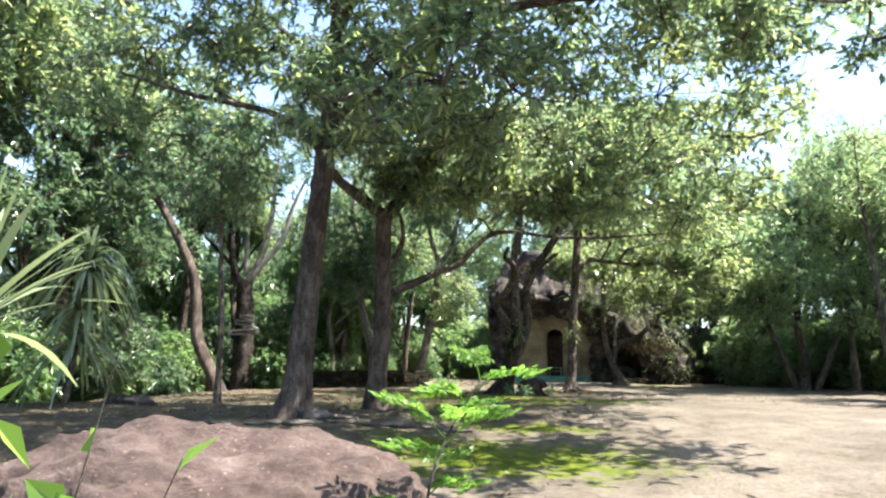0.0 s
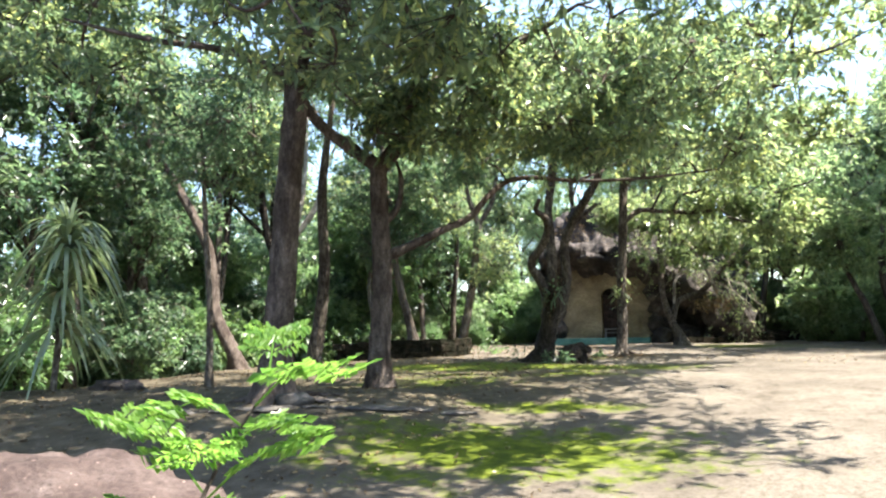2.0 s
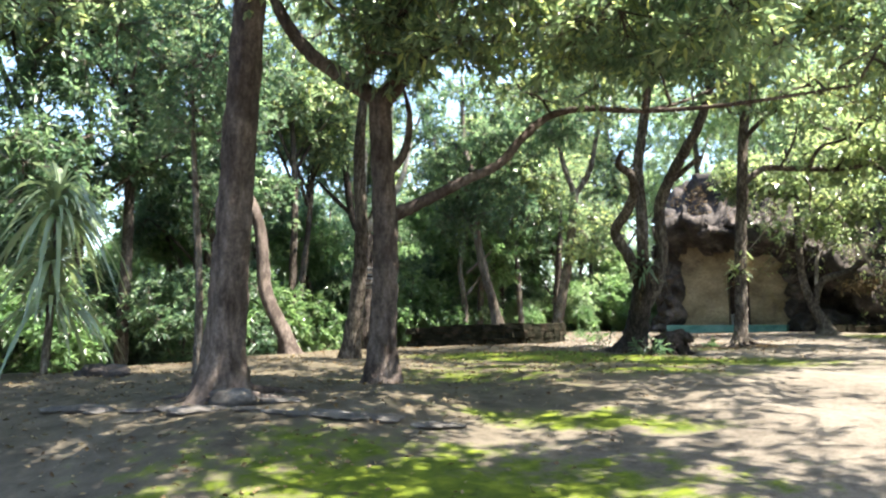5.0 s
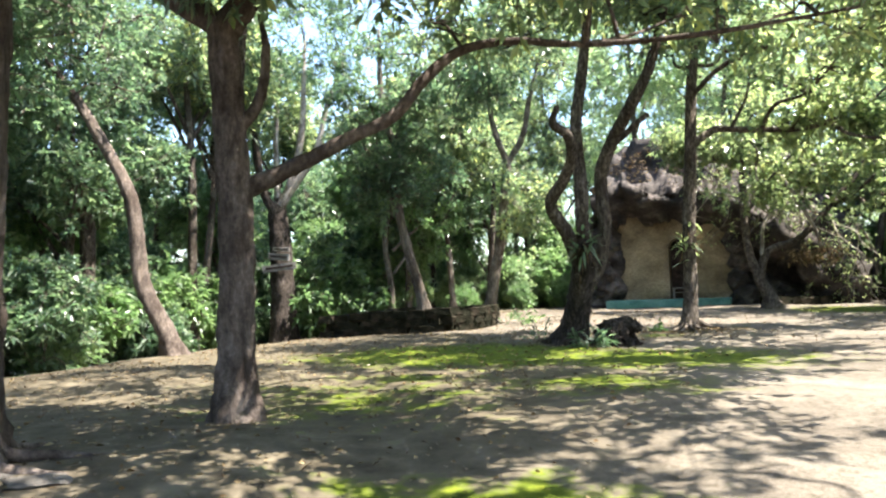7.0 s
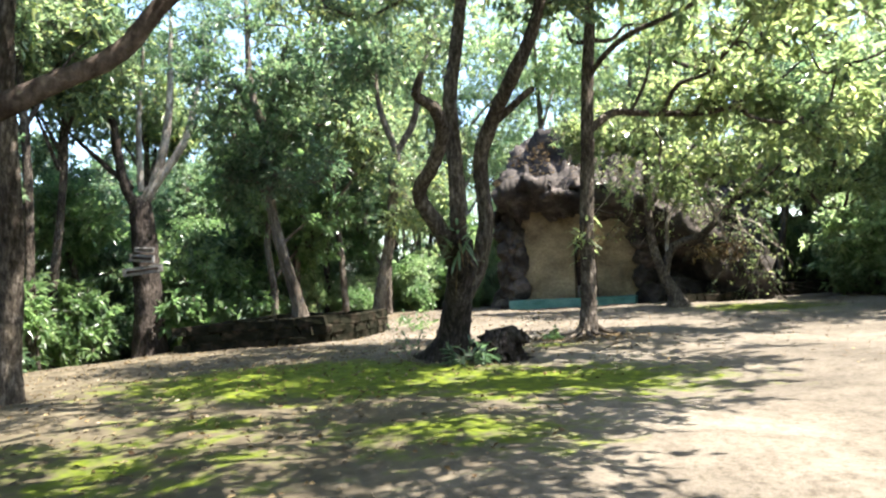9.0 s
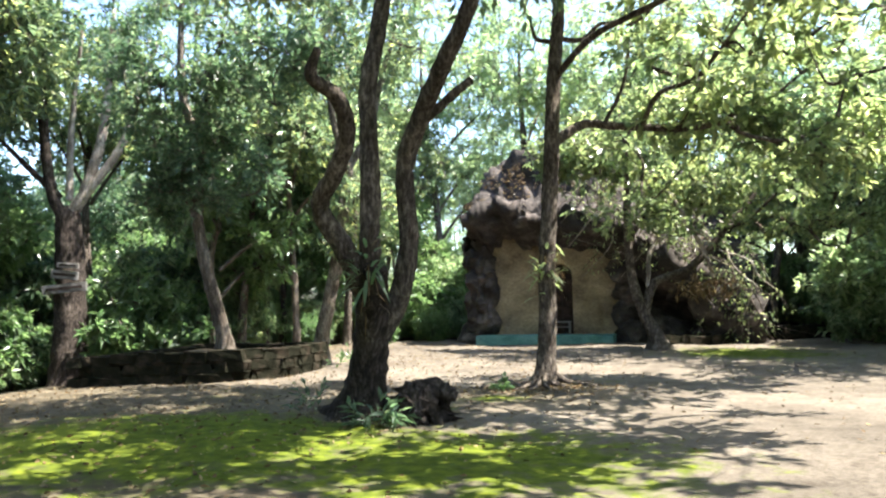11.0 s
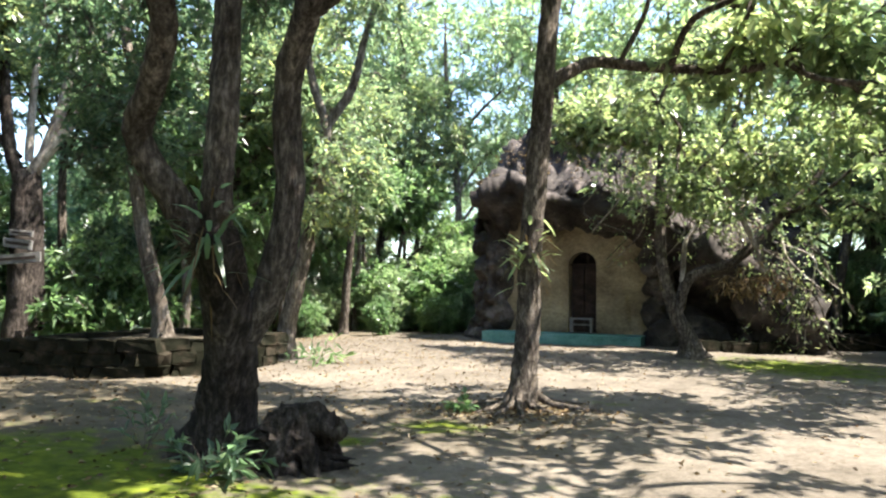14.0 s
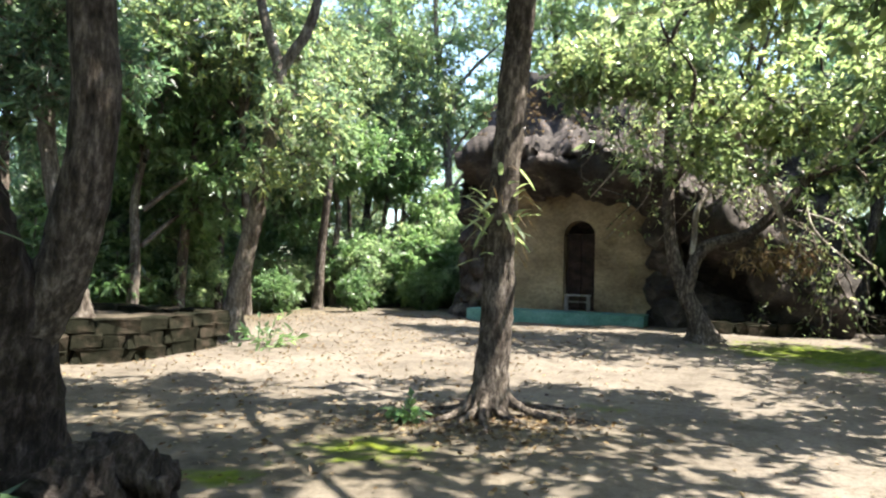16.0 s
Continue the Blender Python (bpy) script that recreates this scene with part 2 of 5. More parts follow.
def leaves(pile, at, way, length, width, rg, droop=0.3):
    """Pointed leaves, each folded a little along its midrib."""
    n = len(at)
    way = unit(way)
    flat = unit(np.cross(way, rg.normal(size=(n, 3)) * 0.55 + (0, 0, 1)))
    nor = np.cross(flat, way)
    L = length * rg.uniform(0.65, 1.3, (n, 1))
    W = width * rg.uniform(0.7, 1.25, (n, 1))
    mid = at + way * L * 0.45 - np.array((0, 0, 1)) * droop * L * 0.15
    tip = at + way * L - np.array((0, 0, 1)) * droop * L * 0.5
    lift = nor * W * 0.18
    v = np.stack([at, mid + flat * W * 0.5 + lift, tip, mid - flat * W * 0.5 + lift], 1).reshape(-1, 3)
    q = np.arange(n)[:, None] * 4
    pile.add(v, np.concatenate([q + (0, 1, 2), q + (0, 2, 3)], 1).reshape(-1, 3))


def twigs(pile, a, b, r):
    """Three-sided sticks from the points a to the points b."""
    n = len(a)
    w = unit(b - a)
    s = unit(np.cross(w, (0.31, 0.2, 0.93)))
    u = np.cross(w, s)
    ring = [np.cos(k) * s + np.sin(k) * u for k in (0, 2.1, 4.2)]
    v = np.stack([a + ring[0] * r, a + ring[1] * r, a + ring[2] * r, b + ring[0] * r * 0.4, b + ring[1] * r * 0.4, b + ring[2] * r * 0.4], 1).reshape(-1, 3)
    q = np.arange(n)[:, None] * 6
    pile.add(v, np.concatenate([q + (0, 1, 4, 3), q + (1, 2, 5, 4), q + (2, 0, 3, 5)], 1).reshape(-1, 4))


def cloud(rg, blobs, gap=0.0, freq=1.05):
    """Centres of leaf clumps inside ellipsoids (x, y, z, rx, ry, rz, count), denser towards the outside, with gaps."""
    out = []
    for x, y, z, rx, ry, rz, n in blobs:
        d = unit(rg.normal(size=(n, 3))) * rg.uniform(0.25, 1, (n, 1)) ** 0.55
        p = d * (rx, ry, rz) + (x, y, z)
        out.append(p)
    p = np.concatenate(out)
    keep = [noise.noise(Vector(q * freq)) > gap - 0.1 for q in p]
    return p[np.array(keep)]


def crown(root, skeleton, clumps, leaf_mat, bark_mat, rg, per=5, each=7, reach=0.45, length=0.1, width=0.032, droop=0.4, hub_every=7, hang=0.0, bough=1.3):
    """Leaves on twigs round each clump's centre, and boughs that join the clumps to the limbs."""
    sk = np.asarray(skeleton, float)
    wood, green = Pile(), Pile()
    hubs = clumps[::hub_every]
    order = np.argsort(((hubs[:, None] - sk[None]) ** 2).sum(-1).min(1))
    nodes = list(sk)
    for h in hubs[order]:
        q = np.array(nodes)
        s = q[np.argmin(((q - h) ** 2).sum(-1))]
        nodes.append(h)
        d = np.linalg.norm(h - s)
        m = (h + s) / 2 + rg.normal(size=3) * d * 0.16 + (0, 0, d * 0.06)
        r = (0.01 + 0.011 * min(d, 2)) * bough
        tube(wood, [s, m, h], [r, r * 0.6, 0.008], 5, 3, 0.05)
    joint = hubs[np.argmin(((clumps[:, None] - hubs[None]) ** 2).sum(-1), 1)]
    far = np.linalg.norm(clumps - joint, axis=1) > 0.05
    twigs(wood, joint[far], clumps[far], 0.011)
    c = np.repeat(clumps, per, 0)
    out = unit(rg.normal(size=(len(c), 3)) * (1, 1, 0.7) + (0, 0, 0.12 - hang))
    end = c + out * reach * rg.uniform(0.5, 1.1, (len(c), 1))
    twigs(wood, c, end, 0.005)
    t = rg.uniform(0.25, 1.0, (len(c), each, 1))
    at = (c[:, None] * (1 - t) + end[:, None] * t).reshape(-1, 3)
    way = np.repeat(out, each, 0) * 0.75 + rg.normal(size=(len(at), 3)) * 0.6
    leaves(green, at, way, length, width, rg, droop)
    tagged(link("branchwork", wood.mesh("branchwork"), bark_mat, root), kind="stuff")
    link("crown", green.mesh("crown", False), leaf_mat, root)


def tree(name, label, limbs, bark_mat, leaf_mat, blobs, seed, gap=0.0, group="", flare=0.55, limb_bark=None, **kw):
    """limbs: lists of (points, radii); the first is the trunk."""
    rg = np.random.default_rng(seed)
    root = thing(name, label, "tree", (0, 0, 0), group)
    sk = []
    for i, (pts, radii) in enumerate(limbs):
        p = Pile()
        tube(p, pts, radii, 20 if i == 0 else 12, 9, 0.05, flare if i == 0 else 0, seed + i)
        link("trunk" if i == 0 else "limb", p.mesh("trunk" if i == 0 else "limb"), (limb_bark or {}).get(i, bark_mat), root)
        line = smooth_line(pts, 4)
        sk.append(line[len(line) // 2 :] if i == 0 else line[len(line) // 4 :])
    if blobs:
        crown(root, np.concatenate(sk), cloud(rg, blobs, gap), leaf_mat, bark_mat, rg, **kw)
    return root


# ---- ground ----
def ground_z(x, y):
    z = np.interp(y, [-40, -6, -2.3, 1.3, 5, 6, 9, 11, 22, 30, 36], [-2.2, -1.2, -0.95, -0.72, -0.48, -0.4, -0.17, -0.02, 0.0, 0.17, 0.22])
    bed = 1 / (1 + np.exp((x + 1.0) / 0.35)) * np.exp(-(((y - 7.6) / 1.9) ** 4))
    z = z + 0.17 * bed
    z = z - 0.16 * np.clip(-9.3 - x, 0, 9) * 0.75 - 0.02 * np.clip(-5.5 - x, 0, 4)
    return z + 0.03 * np.sin(x * 0.9 + 1) * np.sin(y * 0.7) + 0.012 * np.sin(x * 3.1 + y * 2.2)


def gz(x, y):
    return float(ground_z(np.float64(x), np.float64(y)))


def build_ground():
    inner_x, inner_y = np.arange(-18, 16.01, 0.16), np.arange(-6, 42.01, 0.16)
    xs = np.r_[[-900, -300, -120, -60, -35, -24], inner_x, [20, 28, 45, 90, 250, 900]]
    ys = np.r_[[-900, -300, -120, -60, -30, -15, -9], inner_y, [46, 55, 75, 120, 300, 900]]
    X, Y = np.meshgrid(xs, ys, indexing="ij")
    Z = ground_z(X, Y)
    rg = np.random.default_rng(3)
    Z = Z + rg.normal(size=Z.shape) * 0.006
    n, m = X.shape
    i, j = np.meshgrid(np.arange(n - 1), np.arange(m - 1), indexing="ij")
    f = np.stack([i * m + j, (i + 1) * m + j, (i + 1) * m + j + 1, i * m + j + 1], -1).reshape(-1, 4)
    p = Pile()
    p.add(np.stack([X, Y, Z], -1).reshape(-1, 3), f)
    me = p.mesh("ground")
    moss = np.full(X.shape, -0.6)
    for cx, cy, rx, ry, turn, s in ((0.2, 6.3, 2.9, 1.7, 0.12, 1.0), (0.3, 14.9, 2.5, 2.0, 0.1, 1.05), (0.2, 12.0, 1.9, 1.5, 0.1, 0.85), (-2.7, 14.9, 2.7, 1.7, 0.1, 1.3), (-2.2, 12.2, 2.6, 0.9, 0.1, 0.75),
                                    (3.6, 27.0, 2.4, 2.6, 0.2, 1.0), (-0.3, 18.6, 0.9, 0.7, 0, 0.85), (-0.9, 17.7, 0.8, 0.35, 0.6, 0.8), (-4.3, 18.3, 1.8, 0.5, 0.3, 0.6), (0.3, 8.55, 1.7, 0.55, 0.2, 0.95), (0.9, 21.0, 0.5, 0.4, 0, 0.8), (-2.2, 10.8, 4.2, 2.6, 0.1, 0.7)):
        u = (X - cx) * math.cos(turn) + (Y - cy) * math.sin(turn)
        w = -(X - cx) * math.sin(turn) + (Y - cy) * math.cos(turn)
        d = np.sqrt((u / rx) ** 2 + (w / ry) ** 2)
        moss = np.maximum(moss, s * 0.95 - 0.7 * d)
    soil = np.clip((-3.2 - X) / 2.0, 0, 1) * np.clip((20 - Y) / 3, 0, 1) + np.clip((-6.5 - X) / 2.5, 0, 1) + np.clip((Y - 33) / 3, 0, 1) + np.clip((X - 8.5) / 3, 0, 1)
    # term at y 17.5: soil before the planter, raised to darken shadowed ground too
    bed = 0.85 * np.exp(-(((X + 4.0) / 4.1) ** 4) - (((Y - 8.8) / 5.8) ** 4)) + 0.75 * np.exp(-(((X + 4.0) / 3.6) ** 4) - (((Y - 17.5) / 2.6) ** 4)) + 0.5 * np.exp(-(((X - 0.4) / 1.4) ** 4) - (((Y - 19.2) / 1.8) ** 4))
    bed += 0.55 * np.exp(-(((X + 1.3) / 2.4) ** 4) - (((Y - 11.2) / 3.4) ** 4))
    soil = np.clip(soil + bed, 0, 1)
    for name, val in (("moss", moss), ("soil", soil)):
        at = me.attributes.new(name, "FLOAT", "POINT")
        at.data.foreach_set("value", val.reshape(-1).astype(np.float32))
    tagged(link("ground", me, GROUND), "bare sandy earth with green moss patches", "ground", kind="structure")


build_ground()


# ---- the rock shelter ----
def fbm(p, octaves=4):
    return noise.fractal(Vector(p), 0.6, 2.1, octaves)


ROCK_TOP = ([-4.7, -4.4, -3.8, -2.5, -0.5, 0.8, 1.8, 2.8, 3.5, 4.3], [4.5, 5.3, 6.2, 6.7, 6.5, 5.9, 5.4, 4.9, 4.4, 3.2])
ROCK_LIP = ([-4.7, -3.5, -1.5, 0.5, 1.7, 2.6, 3.6, 7.5], [3.3, 3.25, 3.15, 2.6, 1.6, 0.7, -0.2, -0.5])


def build_rock():
    nx, ns = 190, 110
    xs = np.linspace(-4.75, 4.3, nx)
    V = np.zeros((nx, ns, 3))
    for a, x in enumerate(xs):
        top, lip = np.interp(x, *ROCK_TOP), np.interp(x, *ROCK_LIP) + 0.28 * noise.noise(Vector((x * 0.9, 2.0, 0.5)))
        end = max(0.0, 1 - ((x + 4.75) / 0.9)) ** 2 * 0.8
        front = 29.75 + 0.3 * noise.noise(Vector((x * 0.7, 7.0, 1.5))) + end * 1.9 + max(0, x - 2) * 0.25
        rise = top - lip
        prof = np.array([(37.5, 0.0), (32.3, 0.1), (32.2, lip * 0.7), (31.3, lip), (front + 0.75, lip + 0.22), (front + 0.2, lip + rise * 0.16), (front, lip + rise * 0.24), (front + 0.12, lip + rise * 0.36),
                         (front + 1.7, lip + rise * 0.56), (front + 1.95, lip + rise * 0.74), (front + 2.5, lip + rise * 0.93), (front + 3.2, top), (front + 4.4, top - 0.1), (36.9, top * 0.8), (37.6, top * 0.4)])
        s = np.r_[0, np.cumsum(np.linalg.norm(np.diff(prof, axis=0), axis=1))]
        u = np.linspace(0, s[-1], ns)
        V[a, :, 0], V[a, :, 1], V[a, :, 2] = x, np.interp(u, s, prof[:, 0]), np.interp(u, s, prof[:, 1])
    out = unit(np.cross(np.gradient(V, axis=0), np.gradient(V, axis=1)))
    away = V - np.array((0, 34.0, 2.5))
    out = out * np.where((out * away).sum(-1) < 0, -1.0, 1.0)[..., None]
    for a in range(nx):
        for b in range(ns):
            x, y, z = V[a, b]
            big = fbm((x * 0.45, y * 0.45, z * 0.7)) * 0.55
            f, _ = noise.voronoi(Vector((x * 0.8, y * 0.8, z * 1.1)))
            g, _ = noise.voronoi(Vector((x * 2.1 + 4, y * 2.1, z * 2.8)))
            blocks = min(0.3, (f[1] - f[0]) * 0.75) + min(0.12, (g[1] - g[0]) * 0.35)
            crack = 0.14 * math.exp(-abs(noise.noise(Vector((x * 0.5, y * 0.5, z * 1.9)))) * 22)
            grit = fbm((x * 2.6, y * 2.6, z * 3.2)) * 0.09
            V[a, b] += out[a, b] * (big + blocks + grit - crack - 0.15) * (0.25 if z < 2.6 and y > 31.2 else 0.4 if out[a, b, 2] < -0.3 else 1.0)
    p = Pile()
    i, j = np.meshgrid(np.arange(nx - 1), np.arange(ns), indexing="ij")
    k = (j + 1) % ns
    p.add(V.reshape(-1, 3), np.stack([i * ns + j, i * ns + k, (i + 1) * ns + k, (i + 1) * ns + j], -1).reshape(-1, 4))
    me = p.mesh("rock_face")
    bm = bmesh.new()
    bm.from_mesh(me)
    bm.verts.ensure_lookup_table()
    bm.faces.new([bm.verts[b] for b in range(ns)])
    bm.faces.new([bm.verts[(nx - 1) * ns + b] for b in reversed(range(ns))])
    bmesh.ops.recalc_face_normals(bm, faces=bm.faces[:])
    root = thing("rock_shelter", "huge weathered rock outcrop overhanging a walled shrine", "rock")
    r = part("rock", bm, ROCK, root)
    bm = bmesh.new()
    bmesh.ops.create_icosphere(bm, subdivisions=5, radius=1)
    for v in bm.verts:
        d = v.co.copy()
        c = Vector((-4.0 + d.x * 0.42, 31.3 + d.y * 0.95, 1.75 + max(-1, min(1, d.z * 1.25)) * 1.9))
        f, _ = noise.voronoi(Vector((c.x * 1.2, c.y * 1.2, c.z * 1.6)))
        v.co = c + Vector((d.x, d.y, d.z * 0.3)) * (fbm((c.x * 1.3, c.y * 1.3, c.z * 1.5)) * 0.22 + min(0.2, (f[1] - f[0]) * 0.5) - 0.08)
    part("rock_pillar", bm, ROCK, root)
    rg = np.random.default_rng(33)
    for x, y, s, *up in ((-4.15, 31.0, 0.36, 0.5), (-4.2, 31.0, 0.38, 1.2), (-4.1, 31.05, 0.36, 1.9), (-4.15, 31.0, 0.42, 2.6), (0.5, 31.0, 0.42, 0.7), (0.55, 31.05, 0.4, 1.4), (0.5, 31.0, 0.45, 2.05), (0.75, 30.75, 0.5), (1.35, 31.1, 0.62), (1.0, 31.6, 0.8), (2.0, 31.3, 0.55), (0.55, 31.3, 0.55), (2.6, 31.5, 0.5), (-4.25, 30.95, 0.36), (-4.5, 31.5, 0.5), (3.9, 30.9, 0.45)):
        bm = bmesh.new()
        bmesh.ops.create_icosphere(bm, subdivisions=3, radius=s)
        o = Vector(rg.uniform(-9, 9, 3))
        for v in bm.verts:
            v.co *= 1 + 0.45 * noise.fractal(v.co * 1.8 / s * 0.5 + o, 0.7, 2.0, 4)
            v.co += Vector((x, y, gz(x, y) + s * 0.3 + (up[0] if up else 0.0)))
        part("fallen_block", bm, ROCK, root)


build_rock()


def box(bm, x0, y0, z0, x1, y1, z1, bevel=0.0):
    m = Matrix.Translation(((x0 + x1) / 2, (y0 + y1) / 2, (z0 + z1) / 2)) @ Matrix.Diagonal((x1 - x0, y1 - y0, z1 - z0, 1))
    r = bmesh.ops.create_cube(bm, size=1, matrix=m)
    if bevel:
        ed = {e for v in r["verts"] for e in v.link_edges}
        bmesh.ops.bevel(bm, geom=list(ed), offset=bevel, segments=2, affect="EDGES", profile=0.6)


DOOR_X, DOOR_W, DOOR_Z0, DOOR_TOP, WALL_Y = -1.48, 0.76, 0.42, 2.62, 31.0


def build_wall():
    """Plastered wall with an arched opening through it."""
    x0, x1, z0 = -4.15, 0.35, 0.0
    hw, spring = DOOR_W / 2, DOOR_TOP - DOOR_W / 2
    ztop = lambda x: float(np.interp(x, *ROCK_LIP)) + 0.55  # noqa: E731
    arch = [(DOOR_X - hw, DOOR_Z0)] + [(DOOR_X + hw * math.cos(a), spring + hw * math.sin(a)) for a in np.linspace(math.pi, 0, 15)] + [(DOOR_X + hw, DOOR_Z0)]
    bm = bmesh.new()
    outer = [(x0, z0)] + [(x0, z) for z in np.linspace(0.5, ztop(x0), 4)] + [(x, ztop(x)) for x in np.linspace(x0 + 0.4, x1 - 0.4, 7)] + [(x1, z) for z in np.linspace(ztop(x1), 0.5, 4)] + [(x1, z0)]
    cols_in, cols_out = arch, outer
    n = len(cols_in)
    t = np.linspace(0, 1, n)
    so = np.linspace(0, 1, len(outer))
    ox, oz = np.interp(t, so, [o[0] for o in outer]), np.interp(t, so, [o[1] for o in outer])
    rows = 9
    grid = {}
    for side, y in ((0, WALL_Y), (1, WALL_Y + 0.45)):
        for c in range(n):
            for r in range(rows):
                s = r / (rows - 1)
                x, z = cols_in[c][0] * (1 - s) + ox[c] * s, cols_in[c][1] * (1 - s) + oz[c] * s
                dy = 0.07 * fbm((x * 0.8, 3, z * 0.9)) if r else 0
                grid[side, c, r] = bm.verts.new((x, y + dy, z))
    for c in range(n - 1):
        for r in range(rows - 1):
            bm.faces.new([grid[0, c, r], grid[0, c + 1, r], grid[0, c + 1, r + 1], grid[0, c, r + 1]])
            bm.faces.new([grid[1, c, r], grid[1, c, r + 1], grid[1, c + 1, r + 1], grid[1, c + 1, r]])
        bm.faces.new([grid[0, c, 0], grid[1, c, 0], grid[1, c + 1, 0], grid[0, c + 1, 0]])
        bm.faces.new([grid[0, c, rows - 1], grid[0, c + 1, rows - 1], grid[1, c + 1, rows - 1], grid[1, c, rows - 1]])
    bmesh.ops.recalc_face_normals(bm, faces=bm.faces[:])
    wall = part("wall_front", bm, PLASTER, None)
    tagged(wall, "tan plastered wall under the overhanging rock", "wall", kind="structure")
    bm = bmesh.new()
    box(bm, DOOR_X - hw - 0.05, WALL_Y + 0.02, 0.05, DOOR_X + hw + 0.05, WALL_Y + 0.6, DOOR_Z0, 0.02)
    box(bm, x0, WALL_Y + 0.02, 0.0, DOOR_X - hw - 0.06, WALL_Y + 0.4, 0.46, 0.02)
    sill = part("trim_plinth", bm, PLASTER, None)
    tagged(sill, "plastered plinth at the foot of the wall", "trim", kind="structure")
    door = thing("door_1", "dark wooden door standing in an arched opening", "door", kind="structure")
    bm = bmesh.new()
    box(bm, DOOR_X - hw + 0.03, WALL_Y + 0.3, DOOR_Z0 + 0.01, DOOR_X - 0.01, WALL_Y + 0.35, spring, 0.01)
    part("door_leaf", bm, DARKWOOD, door)
    bm = bmesh.new()
    box(bm, DOOR_X + 0.01, WALL_Y + 0.3, DOOR_Z0 + 0.01, DOOR_X + hw - 0.03, WALL_Y + 0.35, spring, 0.01)
    part("door_leaf", bm, DARKWOOD, door)
    bm = bmesh.new()
    box(bm, DOOR_X - hw, WALL_Y + 0.27, spring, DOOR_X + hw, WALL_Y + 0.37, spring + 0.07, 0.01)
    part("lintel", bm, DARKWOOD, door)


build_wall()


def build_platform():
    bm = bmesh.new()
    box(bm, -3.95, 29.9, 0.02, 0.2, 30.93, 0.43, 0.02)
    p = part("platform", bm, TEAL, None)
    tagged(p, "low cement platform painted faded turquoise", "platform")


build_platform()


# ---- stone planters ----
def stone_ring(name, label, corners, base, height, thick, course, rg_seed, soil_fill=True):
    rg = np.random.default_rng(rg_seed)
    root = thing(name, label, "planter", (0, 0, 0))
    pts = np.array(corners, float)
    meshes = []
    for k in range(4):
        bm = bmesh.new()
        bmesh.ops.create_cube(bm, size=1)
        bmesh.ops.bevel(bm, geom=bm.edges[:], offset=0.07, segments=1, affect="EDGES")
        for v in bm.verts:
            v.co += Vector(rg.normal(size=3) * 0.06)
        me = bpy.data.meshes.new("stone")
        bm.to_mesh(me)
        bm.free()
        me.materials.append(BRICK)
        meshes.append(me)
    rows = max(1, round(height / course))
    for a, b in zip(pts[:-1], pts[1:]):
        d = b - a
        L = np.linalg.norm(d)
        ang = math.atan2(d[1], d[0])
        for r in range(rows):
            s = -0.15 * (r % 2)
            while s < L:
                w = rg.uniform(0.36, 0.8)
                c = a + d / L * (s + w / 2)
                z = base + gz(*c) + (r + 0.5) * height / rows
                ob = new("stone", meshes[rg.integers(4)])
                ob.parent = root
                ob.matrix_basis = Matrix.Translation((c[0] + rg.normal() * 0.012, c[1] + rg.normal() * 0.012, z)) @ Matrix.Rotation(ang + rg.normal() * 0.03, 4, "Z") @ Matrix.Diagonal((w * 0.97, thick * rg.uniform(0.92, 1.05), height / rows * 0.98, 1))
                s += w
    bm = bmesh.new()
    cen = pts.mean(0)
    inner = [bm.verts.new((*(p + (cen - p) * 0.03), base + gz(*p) + height * 0.82)) for p in pts[:-1]]
    f = bm.faces.new(inner)
    bmesh.ops.triangulate(bm, faces=[f])
    bmesh.ops.subdivide_edges(bm, edges=bm.edges[:], cuts=6, use_grid_fill=True)
    for v in bm.verts:
        v.co.z += 0.05 * noise.noise(v.co * 2.3)
    bmesh.ops.recalc_face_normals(bm, faces=bm.faces[:])
    ext = bmesh.ops.extrude_face_region(bm, geom=bm.faces[:])
    for v in ext["geom"]:
        if isinstance(v, bmesh.types.BMVert):
            v.co.z -= height
    part("soil", bm, SOIL, root)
    return root


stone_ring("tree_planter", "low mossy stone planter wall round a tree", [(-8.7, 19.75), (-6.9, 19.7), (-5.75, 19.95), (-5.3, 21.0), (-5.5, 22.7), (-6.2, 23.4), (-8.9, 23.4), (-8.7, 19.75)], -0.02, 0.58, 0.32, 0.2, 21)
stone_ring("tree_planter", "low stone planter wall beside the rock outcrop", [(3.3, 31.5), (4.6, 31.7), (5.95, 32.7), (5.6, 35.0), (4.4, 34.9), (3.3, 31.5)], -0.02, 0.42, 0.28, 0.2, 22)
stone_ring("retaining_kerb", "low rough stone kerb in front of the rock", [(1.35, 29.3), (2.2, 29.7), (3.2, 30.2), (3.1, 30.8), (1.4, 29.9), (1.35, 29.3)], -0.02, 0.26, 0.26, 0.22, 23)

# ---- the trees along the walk ----
def foot(x, y, dz=-0.12):
    return (x, y, gz(x, y) + dz)


